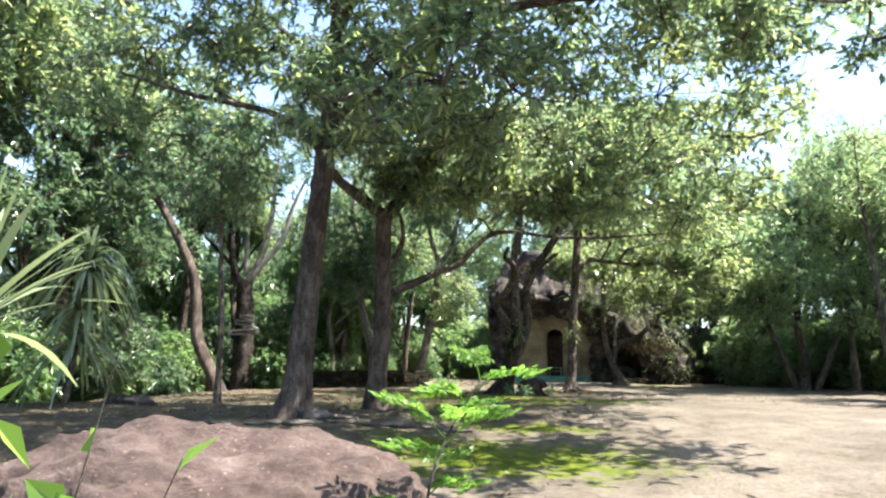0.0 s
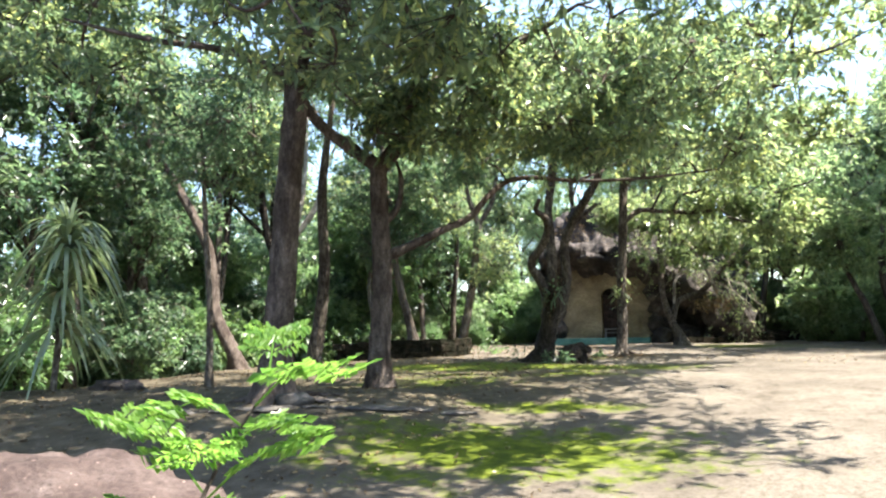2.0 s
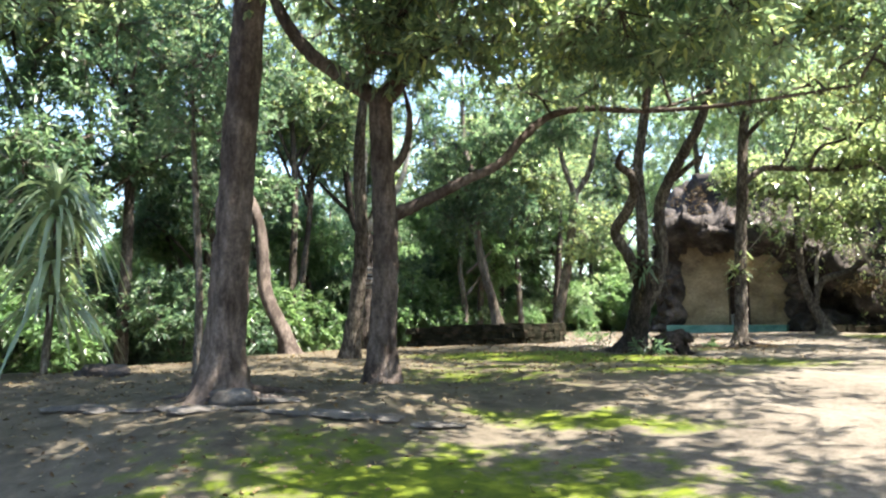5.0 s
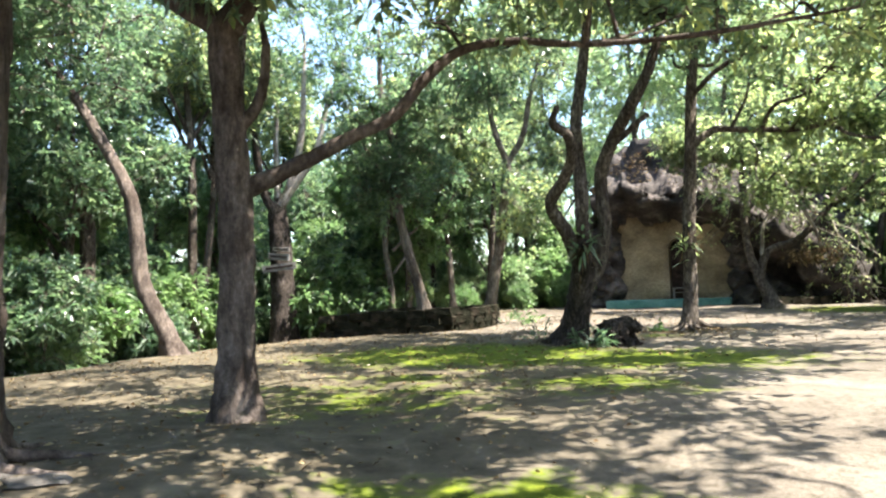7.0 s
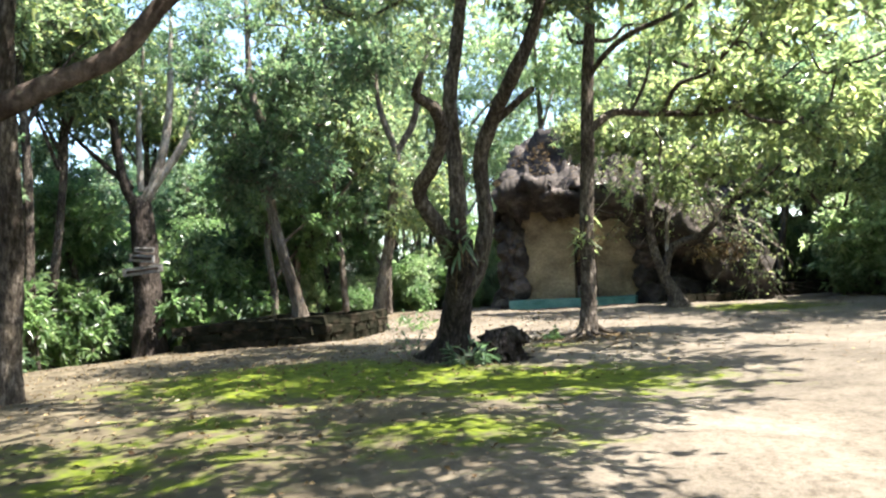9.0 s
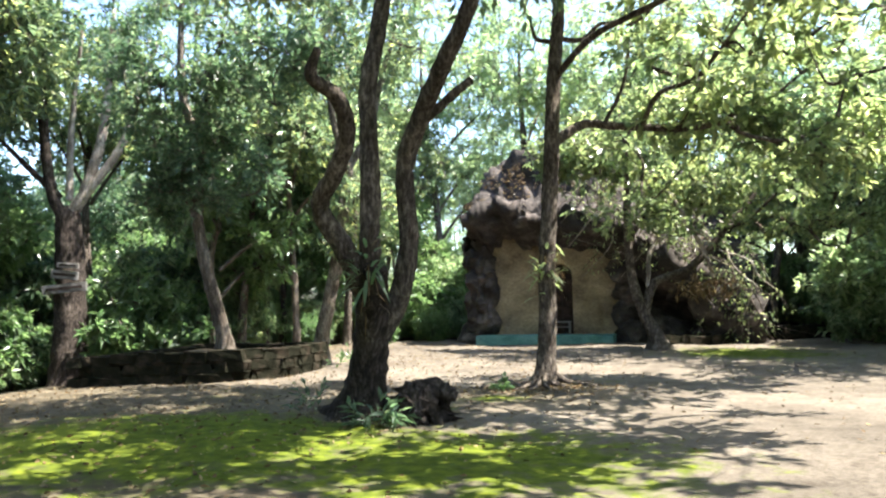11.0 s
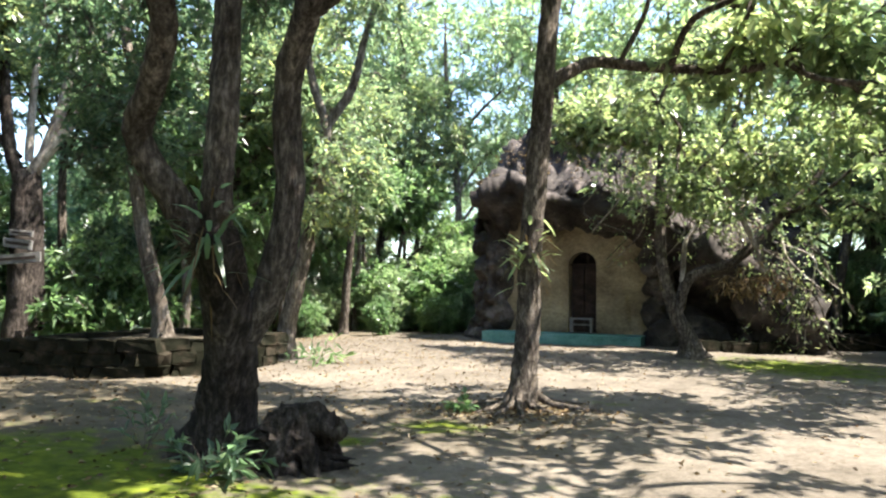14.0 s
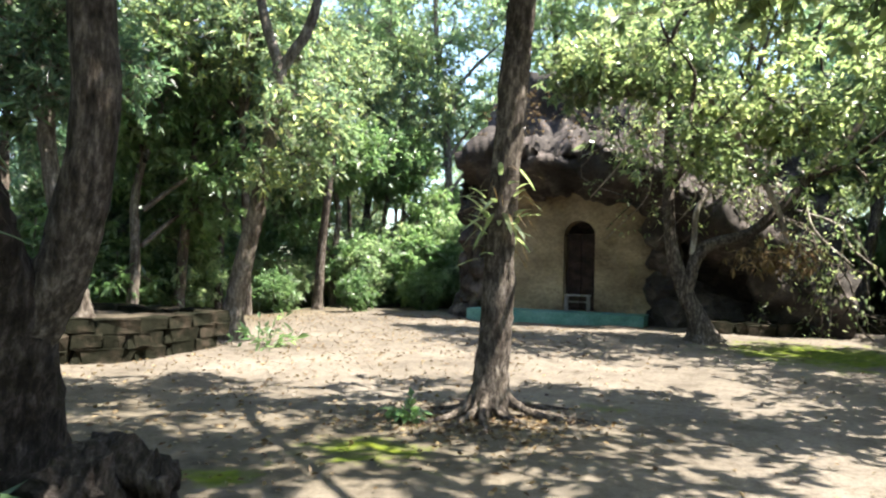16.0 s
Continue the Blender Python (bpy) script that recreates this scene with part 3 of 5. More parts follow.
tree("tree", "tall straight tree with reddish fissured bark", [
    ([foot(-3.22, 7.6), (-3.16, 7.6, 0.5), (-3.08, 7.6, 1.6), (-3.0, 7.6, 2.8), (-2.86, 7.57, 4.2), (-2.76, 7.55, 6.0), (-2.7, 7.6, 8.0), (-2.6, 7.7, 10.2)], [0.29, 0.205, 0.18, 0.17, 0.155, 0.135, 0.1, 0.05]),
    ([(-2.88, 7.58, 4.3), (-3.9, 7.3, 4.75), (-4.9, 7.0, 4.95), (-6.1, 6.6, 5.3)], [0.07, 0.05, 0.04, 0.02]),
    ([(-2.88, 7.58, 4.1), (-2.2, 6.9, 4.55), (-1.0, 6.0, 4.4), (0.1, 5.0, 3.9)], [0.085, 0.07, 0.05, 0.02]),
    ([(-2.83, 7.57, 4.9), (-1.4, 7.0, 5.6), (0.6, 6.6, 5.7), (2.6, 6.6, 5.6), (4.6, 7.1, 5.5)], [0.1, 0.085, 0.065, 0.045, 0.015]),
    ([(-2.78, 7.55, 5.9), (-2.3, 7.2, 6.7), (-1.5, 6.9, 7.3)], [0.09, 0.06, 0.03]),
    ([(-2.8, 7.55, 5.4), (-3.9, 8.2, 6.4), (-4.8, 8.8, 7.3)], [0.09, 0.06, 0.03]),
    # limbs and crown above z 8: out of view, added to shade the left wood
    ([(-2.72, 7.6, 8.0), (-1.6, 7.9, 8.9), (-0.2, 8.2, 9.5)], [0.07, 0.05, 0.02]),
    ([(-2.7, 7.6, 8.3), (-4.2, 7.9, 9.2), (-5.6, 8.4, 9.8)], [0.07, 0.05, 0.02])],
    # blobs right of x 0.5 above z 5.8: unseen foliage added for ground shade
    BARK_RED, LEAF_FINE, [(-3.2, 7.8, 7.0, 3.0, 2.4, 1.8, 420), (-3.0, 8.4, 9.8, 4.4, 3.6, 1.4, 620), (0.6, 7.6, 6.9, 2.3, 1.5, 0.6, 200), (1.2, 6.4, 8.0, 2.3, 1.7, 0.7, 330), (4.2, 8.8, 7.4, 2.5, 2.0, 0.7, 110), (3.9, 11.2, 7.4, 2.4, 1.6, 0.7, 90), (-5.6, 7.4, 6.4, 1.8, 1.6, 1.0, 170), (-2.6, 6.9, 4.6, 1.3, 1.1, 0.8, 130), (-6.0, 6.8, 5.2, 1.8, 1.3, 0.7, 110), (-1.2, 6.4, 6.6, 1.8, 1.6, 1.5, 260), (-0.4, 5.2, 4.0, 1.9, 1.2, 0.85, 250), (0.9, 4.4, 5.9, 2.0, 1.4, 0.6, 230), (2.2, 6.4, 5.5, 2.3, 1.7, 1.0, 230), (4.6, 7.2, 5.4, 1.6, 1.4, 0.9, 150), (3.4, 8.2, 6.5, 2.0, 1.5, 0.6, 110), (2.4, 5.0, 6.6, 2.0, 1.5, 0.6, 170)], 1, 0.05, length=0.14, width=0.056, per=5, each=7, reach=0.38)

tree("tree", "forked tree with smooth reddish-brown trunk", [
    ([foot(-2.62, 9.6), (-2.6, 9.6, 0.5), (-2.52, 9.55, 1.4), (-2.52, 9.5, 2.4), (-2.5, 9.38, 3.45)], [0.2, 0.165, 0.15, 0.14, 0.13]),
    ([(-2.5, 9.38, 3.35), (-2.13, 9.5, 3.85), (-1.79, 9.75, 4.6), (-1.37, 10.05, 5.1), (-0.6, 10.35, 5.4), (0.6, 10.4, 6.0)], [0.13, 0.12, 0.11, 0.095, 0.07, 0.03]),
    ([(-2.5, 9.38, 3.4), (-2.92, 9.15, 3.72), (-3.27, 8.93, 4.04), (-3.55, 8.76, 4.5), (-3.9, 8.5, 5.4)], [0.11, 0.095, 0.085, 0.075, 0.03]),
    ([(-2.54, 9.55, 1.95), (-2.2, 9.75, 2.12), (-1.67, 10.05, 2.42), (-1.28, 10.24, 2.62), (-1.0, 10.36, 2.95), (-0.72, 10.6, 3.24), (-0.28, 10.83, 3.31), (0.3, 11.15, 3.27), (1.3, 11.5, 3.28), (2.6, 11.9, 3.4)], [0.1, 0.075, 0.062, 0.056, 0.05, 0.045, 0.038, 0.032, 0.026, 0.014]),
    ([(-1.37, 10.05, 5.1), (-0.9, 11.5, 5.6), (-0.2, 12.8, 5.9), (1.2, 13.6, 5.9)], [0.07, 0.06, 0.045, 0.02]),
    ([(0.3, 11.15, 3.27), (0.6, 11.8, 3.5), (1.0, 12.6, 3.9)], [0.026, 0.02, 0.01]),
    ([(-2.53, 9.5, 2.45), (-2.25, 9.55, 2.75), (-2.2, 9.6, 3.2), (-2.35, 9.7, 3.6)], [0.06, 0.05, 0.04, 0.02])],
    # blob at (0.9, 13.4, 5.9) is added overhead to dapple the moss
    BARK_RED, LEAF_FINE, [(-0.6, 9.9, 6.1, 3.4, 2.2, 1.9, 350), (-1.7, 9.2, 4.9, 1.9, 1.3, 1.0, 260), (2.6, 10.6, 5.4, 2.2, 1.8, 1.6, 170), (2.3, 12.4, 4.0, 1.6, 1.4, 0.7, 110), (-0.2, 9.3, 4.4, 2.0, 1.2, 0.9, 230), (-1.3, 8.9, 3.95, 1.5, 0.8, 0.65, 110), (0.9, 9.7, 3.75, 1.6, 1.0, 0.6, 140), (0.9, 13.4, 5.9, 2.3, 1.4, 0.8, 180), (-2.8, 12.4, 6.2, 2.0, 1.5, 1.0, 200), (-0.6, 10.9, 4.1, 1.3, 1.0, 0.6, 90)],
    2, 0.03, length=0.14, width=0.054, per=5, each=7, reach=0.38, hang=0.25, flare=0.4)

tree("tree", "gnarled three-stemmed tree with dark rough bark", [
    ([foot(-1.6, 16.78, -0.15), (-1.48, 16.72, 0.3), (-1.33, 16.58, 0.84), (-1.15, 16.25, 1.4), (-1.05, 16.05, 1.7)], [0.31, 0.235, 0.2, 0.175, 0.15]),
    ([(-1.2, 16.3, 1.3), (-1.33, 16.0, 1.85), (-1.52, 15.75, 2.35), (-1.25, 15.6, 2.7), (-1.05, 15.46, 3.05), (-1.05, 15.25, 3.35), (-1.2, 15.0, 3.5), (-1.1, 14.95, 3.75)], [0.125, 0.115, 0.1, 0.092, 0.088, 0.08, 0.06, 0.04]),
    ([(-1.1, 16.15, 1.5), (-1.1, 16.1, 2.0), (-1.1, 16.14, 2.73), (-1.15, 16.2, 3.7), (-1.05, 16.3, 4.5), (-0.9, 16.5, 6.0), (-1.0, 16.7, 7.4)], [0.12, 0.112, 0.108, 0.1, 0.092, 0.07, 0.04]),
    ([(-1.36, 16.6, 0.75), (-1.02, 16.62, 1.3), (-0.84, 16.6, 2.0), (-0.86, 16.55, 2.84), (-0.6, 16.4, 3.4), (-0.2, 16.1, 3.9), (0.15, 16.0, 4.5), (0.5, 16.1, 5.8)], [0.14, 0.13, 0.115, 0.11, 0.105, 0.1, 0.085, 0.05]),
    ([(-0.62, 16.42, 3.35), (-0.4, 16.45, 3.5), (-0.2, 16.5, 3.68), (-0.02, 16.52, 3.8)], [0.06, 0.055, 0.05, 0.045])],
    # last four blobs: foliage above the view, added to shade the ground
    # the trunk's blacker bark stands in for shade below the sunlit stems
    BARK_DARK, LEAF_FINE, [(-0.5, 16.8, 7.0, 2.6, 2.0, 1.4, 420), (0.7, 16.2, 5.4, 1.3, 1.0, 0.8, 130), (-3.2, 17.2, 6.4, 1.6, 1.4, 1.0, 150), (1.5, 17.4, 6.8, 1.9, 1.5, 0.8, 330), (-1.3, 19.0, 7.2, 2.0, 1.5, 0.9, 200), (0.7, 14.8, 6.7, 2.5, 1.6, 0.7, 300), (1.4, 18.9, 7.8, 2.4, 1.9, 0.7, 260)], 3, 0.0, length=0.15, width=0.062, per=5, each=7, reach=0.4, flare=0.6, limb_bark={0: BARK_BLACK})

D_TREE = tree("tree", "slender straight tree with dark fissured bark", [
    ([foot(0.0, 20.08, -0.1), (0.05, 20.09, 0.5), (0.09, 20.1, 1.11), (0.1, 20.1, 1.83), (0.21, 20.14, 3.47), (0.3, 20.16, 4.88), (0.42, 20.21, 6.31), (0.4, 20.3, 8.2)], [0.155, 0.145, 0.135, 0.13, 0.125, 0.115, 0.095, 0.04]),
    ([(0.24, 20.2, 3.85), (0.5, 20.5, 4.12), (0.75, 20.79, 4.29), (1.37, 21.05, 4.24), (2.44, 21.4, 4.2), (3.39, 21.7, 4.47), (4.2, 22.0, 5.1)], [0.085, 0.08, 0.075, 0.065, 0.055, 0.045, 0.02]),
    ([(0.32, 20.2, 5.55), (0.05, 20.15, 5.62), (-0.02, 20.1, 5.85)], [0.045, 0.035, 0.02]),
    ([(0.36, 20.2, 5.6), (0.75, 20.4, 5.6), (1.05, 20.6, 5.9), (1.5, 20.7, 5.85)], [0.045, 0.04, 0.03, 0.015]),
    ([(1.0, 20.9, 4.26), (1.35, 20.8, 4.9), (1.5, 20.6, 5.6)], [0.035, 0.03, 0.015]),
    ([(2.2, 21.3, 4.2), (2.6, 20.9, 4.9), (3.1, 20.2, 5.7)], [0.035, 0.03, 0.015]),
    ([(1.6, 21.1, 4.23), (1.9, 20.6, 4.6), (2.5, 20.0, 4.65), (3.2, 19.3, 5.3)], [0.045, 0.04, 0.032, 0.015]),
    ([(2.9, 21.5, 4.3), (3.2, 21.0, 3.9), (3.8, 20.7, 3.7), (4.4, 20.6, 3.95)], [0.035, 0.032, 0.026, 0.012]),
    ([(0.3, 20.17, 4.9), (1.0, 19.6, 5.3), (2.0, 18.8, 5.35), (3.4, 17.8, 5.5), (4.6, 17.2, 5.4)], [0.055, 0.05, 0.042, 0.034, 0.015])],
    # blob at z 6.8 hangs out of view, added to shade the path
    BARK_DARK, LEAF_BROAD, [(3.2, 20.9, 5.6, 2.4, 2.0, 1.5, 240), (1.9, 21.6, 4.6, 1.6, 0.8, 0.9, 90), (4.4, 17.9, 5.4, 1.8, 2.2, 0.8, 120), (0.5, 20.4, 7.6, 1.3, 1.2, 1.0, 120), (4.2, 21.8, 3.9, 1.4, 1.4, 0.9, 190), (3.3, 15.6, 4.6, 1.0, 1.2, 0.5, 70), (4.4, 15.4, 6.8, 2.4, 2.0, 0.6, 210), (3.0, 18.2, 7.0, 2.0, 1.6, 0.6, 150)], 4, 0.1, length=0.19, width=0.095, per=4, each=6, reach=0.4, flare=0.45, bough=1.9)

tree("tree", "leaning tree with a bare reddish trunk", [
    ([foot(-9.2, 15.0), (-9.35, 14.92, 0.4), (-9.75, 14.71, 1.38), (-9.87, 14.65, 2.6), (-10.05, 14.58, 3.38), (-10.78, 14.21, 4.91), (-11.6, 13.85, 6.2)], [0.22, 0.17, 0.16, 0.145, 0.13, 0.1, 0.05])],
    BARK_RED, LEAF_DARK, [(-11.4, 13.9, 6.6, 2.6, 2.2, 1.6, 260)], 5, 0.05, length=0.13, width=0.05)

S_BASE = np.array((-0.75, 0.75, -0.15))
tree("tree", "broad trunk coloured dark as shaded, with limbs coloured pale as sunlit", [
    ([np.array(p) + S_BASE for p in ((-12.95, 23.2, -0.8), (-12.95, 23.2, 0.6), (-12.97, 23.2, 1.6), (-13.0, 23.15, 3.2), (-13.1, 23.12, 4.3))], [0.55, 0.43, 0.39, 0.36, 0.31]),
    ([np.array(p) + S_BASE for p in ((-13.05, 23.12, 4.0), (-13.5, 22.97, 4.88), (-13.8, 22.88, 7.0), (-13.94, 22.84, 10.2))], [0.17, 0.15, 0.12, 0.06]),
    ([np.array(p) + S_BASE for p in ((-13.05, 23.12, 4.1), (-12.6, 23.29, 5.0), (-12.2, 23.47, 6.9), (-12.0, 23.5, 10.1))], [0.17, 0.15, 0.12, 0.05]),
    ([np.array(p) + S_BASE for p in ((-12.8, 23.2, 4.5), (-11.73, 23.6, 6.1), (-11.3, 23.7, 7.6), (-10.6, 23.9, 9.4))], [0.13, 0.11, 0.08, 0.04]),
    ([np.array(p) + S_BASE for p in ((-13.3, 23.05, 4.7), (-14.2, 22.75, 5.6), (-15.2, 22.5, 6.6))], [0.1, 0.08, 0.04]),
    ([np.array(p) + S_BASE for p in ((-13.0, 23.1, 4.6), (-13.1, 23.2, 6.8), (-12.7, 23.1, 9.5))], [0.1, 0.08, 0.04])],
    # black trunk against pale limbs 2, 3, 5: shade and sunlight put into the bark
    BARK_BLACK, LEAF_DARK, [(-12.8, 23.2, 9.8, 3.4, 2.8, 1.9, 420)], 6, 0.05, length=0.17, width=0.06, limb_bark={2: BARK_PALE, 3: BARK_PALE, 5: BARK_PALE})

tree("tree", "twisting grey tree growing in the stone planter", [
    ([(-7.02, 21.7, 0.3), (-7.1, 21.68, 0.9), (-7.35, 21.5, 2.1), (-7.57, 21.42, 3.33), (-7.5, 21.45, 4.68), (-7.92, 21.3, 6.07), (-7.97, 21.29, 8.4)], [0.18, 0.145, 0.13, 0.115, 0.105, 0.09, 0.045]),
    ([(-7.55, 21.42, 3.1), (-8.1, 21.5, 4.2), (-8.8, 21.6, 5.4), (-9.4, 21.6, 7.2)], [0.08, 0.07, 0.055, 0.03]),
    ([(-7.6, 21.4, 5.2), (-7.1, 21.2, 6.2), (-6.7, 21.1, 7.2)], [0.06, 0.05, 0.03])],
    BARK_GREY, LEAF_DARK, [(-7.9, 21.4, 6.2, 2.0, 1.6, 2.3, 480), (-6.8, 21.4, 4.2, 1.0, 0.9, 1.3, 130), (-8.3, 21.5, 3.6, 0.9, 0.8, 0.9, 80), (-5.4, 20.9, 6.2, 1.7, 1.2, 0.8, 190), (-3.6, 21.4, 7.7, 2.0, 1.6, 0.7, 130)], 7, 0.02, length=0.16, width=0.062)

tree("tree", "pale grey tree with a high narrow fork", [
    ([foot(-6.05, 23.95), (-6.0, 23.95, 0.6), (-5.85, 23.97, 1.35), (-5.6, 24.07, 2.74), (-5.37, 24.17, 4.84)], [0.22, 0.17, 0.155, 0.14, 0.12]),
    ([(-5.37, 24.17, 4.75), (-4.92, 24.36, 5.55), (-4.7, 24.45, 6.6), (-4.2, 24.6, 8.5)], [0.1, 0.09, 0.07, 0.03]),
    ([(-5.37, 24.17, 4.75), (-5.66, 24.05, 5.65), (-5.8, 24.0, 6.5), (-5.9, 23.9, 8.6)], [0.1, 0.09, 0.07, 0.03])],
    BARK_GREY, LEAF_FINE, [(-5.2, 24.2, 8.3, 2.4, 2.0, 1.7, 330), (-4.9, 24.0, 3.6, 1.0, 0.9, 1.1, 100)], 8, 0.0, length=0.17, width=0.062)

def drawn_in(pts, k=0.94, c=(2.06, 14.16, 1.29)):
    return [tuple(c[i] + k * (p[i] - c[i]) for i in range(3)) for p in pts]


tree("tree", "crooked dark tree arching in front of the rock", [
    (drawn_in([foot(1.45, 28.6), (1.36, 28.56, 0.5), (1.13, 28.4, 1.01), (0.85, 28.28, 2.1), (0.8, 28.26, 3.9), (0.9, 28.0, 5.6)]), [0.22, 0.17, 0.14, 0.11, 0.09, 0.03]),
    (drawn_in([(1.16, 28.42, 1.1), (1.44, 28.5, 1.86), (2.25, 28.8, 2.18), (2.86, 29.0, 2.74), (3.48, 29.2, 3.5), (4.1, 29.4, 4.2), (4.6, 29.5, 5.5)]), [0.11, 0.105, 0.1, 0.09, 0.08, 0.06, 0.03]),
    (drawn_in([(3.3, 29.1, 3.3), (3.9, 28.7, 3.5), (4.9, 28.4, 4.4)]), [0.06, 0.05, 0.02]),
    (drawn_in([(0.82, 28.27, 3.0), (1.5, 27.7, 3.9), (2.3, 27.2, 4.7)]), [0.06, 0.045, 0.02])],
    BARK_DARK, LEAF_BROAD, [(2.4, 26.6, 5.2, 2.9, 1.9, 1.8, 330), (0.9, 26.7, 3.8, 1.3, 0.9, 0.9, 60), (4.3, 27.3, 4.0, 1.7, 1.5, 1.6, 150), (5.6, 26.4, 3.8, 1.5, 1.5, 1.5, 140), (2.6, 27.0, 3.3, 1.3, 0.8, 0.6, 60), (0.3, 27.8, 5.2, 1.5, 0.8, 0.8, 210), (-0.6, 28.0, 5.4, 1.1, 0.7, 0.9, 130), (2.6, 28.3, 4.2, 1.4, 0.7, 0.7, 110)], 9, 0.06, length=0.17, width=0.075, per=4, each=7, bough=2.0)

tree("tree", "tree beside the path with a branch reaching over", [
    ([foot(8.6, 3.4), (8.5, 3.4, 1.5), (8.2, 3.5, 3.2), (8.0, 3.6, 5.2)], [0.2, 0.16, 0.13, 0.06]),
    ([(8.25, 3.5, 2.9), (6.6, 3.6, 3.5), (5.0, 3.6, 3.6), (3.7, 3.6, 3.35)], [0.08, 0.055, 0.035, 0.015])],
    BARK_DARK, LEAF_DARK, [(8.6, 3.2, 5.6, 1.9, 2.0, 1.5, 260), (3.9, 3.6, 3.3, 0.55, 0.5, 0.55, 26), (5.2, 3.6, 3.7, 0.8, 0.5, 0.4, 26)], 13, 0.0, length=0.13, width=0.05)

tree("tree", "many-stemmed leafy tree beyond the open ground", [
    ([foot(8.3, 27.2), (8.4, 27.2, 1.2), (8.2, 27.2, 2.6), (8.4, 27.3, 4.6)], [0.2, 0.15, 0.12, 0.05]),
    ([foot(8.0, 27.0), (7.6, 26.9, 1.3), (7.0, 26.8, 2.8), (6.7, 26.6, 4.4)], [0.13, 0.11, 0.08, 0.03]),
    ([foot(8.6, 27.0), (9.2, 26.9, 1.4), (9.8, 26.8, 3.0)], [0.12, 0.1, 0.04])],
    BARK_DARK, LEAF_BACKLIT, [(8.2, 27.2, 4.9, 3.2, 2.6, 2.7, 560), (10.6, 26.5, 3.6, 1.7, 1.6, 1.6, 160), (6.3, 24.6, 4.9, 1.7, 1.9, 1.3, 220)], 10, 0.0, length=0.18, width=0.075, per=4, each=8)

dead = thing("dead_branch", "bleached bare branch hanging against the rock", "branch")
p = Pile()
tube(p, drawn_in([(2.95, 28.57, 1.8), (2.85, 28.55, 2.3), (2.73, 28.49, 2.65), (2.35, 28.33, 3.46), (1.9, 28.1, 4.2), (1.6, 28.0, 4.6), (1.2, 27.95, 5.0)]), [0.035, 0.05, 0.055, 0.06, 0.055, 0.05, 0.04], 8, 5, 0.04)
link("stem", p.mesh("stem"), BARK_PALE, dead)
p = Pile()
tube(p, drawn_in([(1.25, 28.45, 1.75), (1.29, 28.47, 2.1), (1.34, 28.49, 2.65), (1.6, 28.58, 3.05)]), [0.05, 0.055, 0.05, 0.03], 8, 5, 0.04)
link("offshoot", p.mesh("offshoot"), BARK_PALE, dead)
p = Pile()
rg = np.random.default_rng(88)
c = np.array((2.66, 27.6, 1.68)) + rg.normal(size=(70, 3)) * (0.42, 0.2, 0.16)
leaves(p, np.repeat(c, 8, 0), rg.normal(size=(560, 3)) + (0, 0, -0.4), 0.16, 0.035, rg, 0.6)
link("foliage", p.mesh("foliage", False), LEAF_DRY, dead)


# ---- woods behind: a few kinds, repeated ----
def wood_tree(kind, height, seed, bark_mat, leaf_mat, spread, n, length, width, lean=0.4, bare=0.35):
    rg = np.random.default_rng(seed)
    dx, dy = rg.normal(size=2) * lean
    trunk = [(0, 0, -0.3), (dx * 0.2, dy * 0.2, height * 0.2), (dx * 0.7 + rg.normal() * 0.15, dy * 0.6, height * 0.45), (dx, dy, height * 0.7), (dx * 1.2, dy, height * 0.9)]
    limbs = [(trunk, [0.15, 0.12, 0.1, 0.075, 0.03])]
    blobs = [(dx, dy, height * 0.8, spread, spread, height * 0.22, n)]
    for k in range(4):
        a = rg.uniform(0, 6.28)
        z0 = height * rg.uniform(bare, 0.6)
        e = np.array((math.cos(a), math.sin(a), 0)) * spread * rg.uniform(0.6, 1.0)
        s = np.array((dx * 0.6, dy * 0.6, z0))
        limbs.append(([s, s + e * 0.5 + (0, 0, height * 0.1), s + e + (0, 0, height * 0.18)], [0.06, 0.045, 0.02]))
        blobs.append((*(s + e + (0, 0, height * 0.18)), spread * 0.55, spread * 0.55, height * 0.13, n // 5))
    return tree("woodland_tree", kind, limbs, bark_mat, leaf_mat, blobs, seed, 0.02, "woodland trees", 0.4, length=length, width=width, per=4, each=8, reach=0.6, hub_every=6)


def shrub(label, r, h, seed, leaf_mat, n, length, width):
    rg = np.random.default_rng(seed)
    root = thing("shrub", label, "shrub", (0, 0, 0), "undergrowth")
    sk = []
    for k in range(4):
        a = rg.uniform(0, 6.28)
        e = np.array((math.cos(a) * r * 0.6, math.sin(a) * r * 0.6, h * rg.uniform(0.5, 0.95)))
        pts = [(0, 0, -0.2), e * (0.3, 0.3, 0.45) + rg.normal(size=3) * 0.08, e]
        stem = Pile()
        tube(stem, pts, [0.035, 0.025, 0.01], 5, 4, 0.05)
        link("stem", stem.mesh("stem"), BARK_GREY, root)
        sk += list(smooth_line(pts, 4)[2:])
    crown(root, sk, cloud(rg, [(0, 0, h * 0.5, r, r, h * 0.52, n)], -0.1, 0.9), leaf_mat, BARK_GREY, rg, 4, 8, 0.4, length, width, 0.5)
    return root


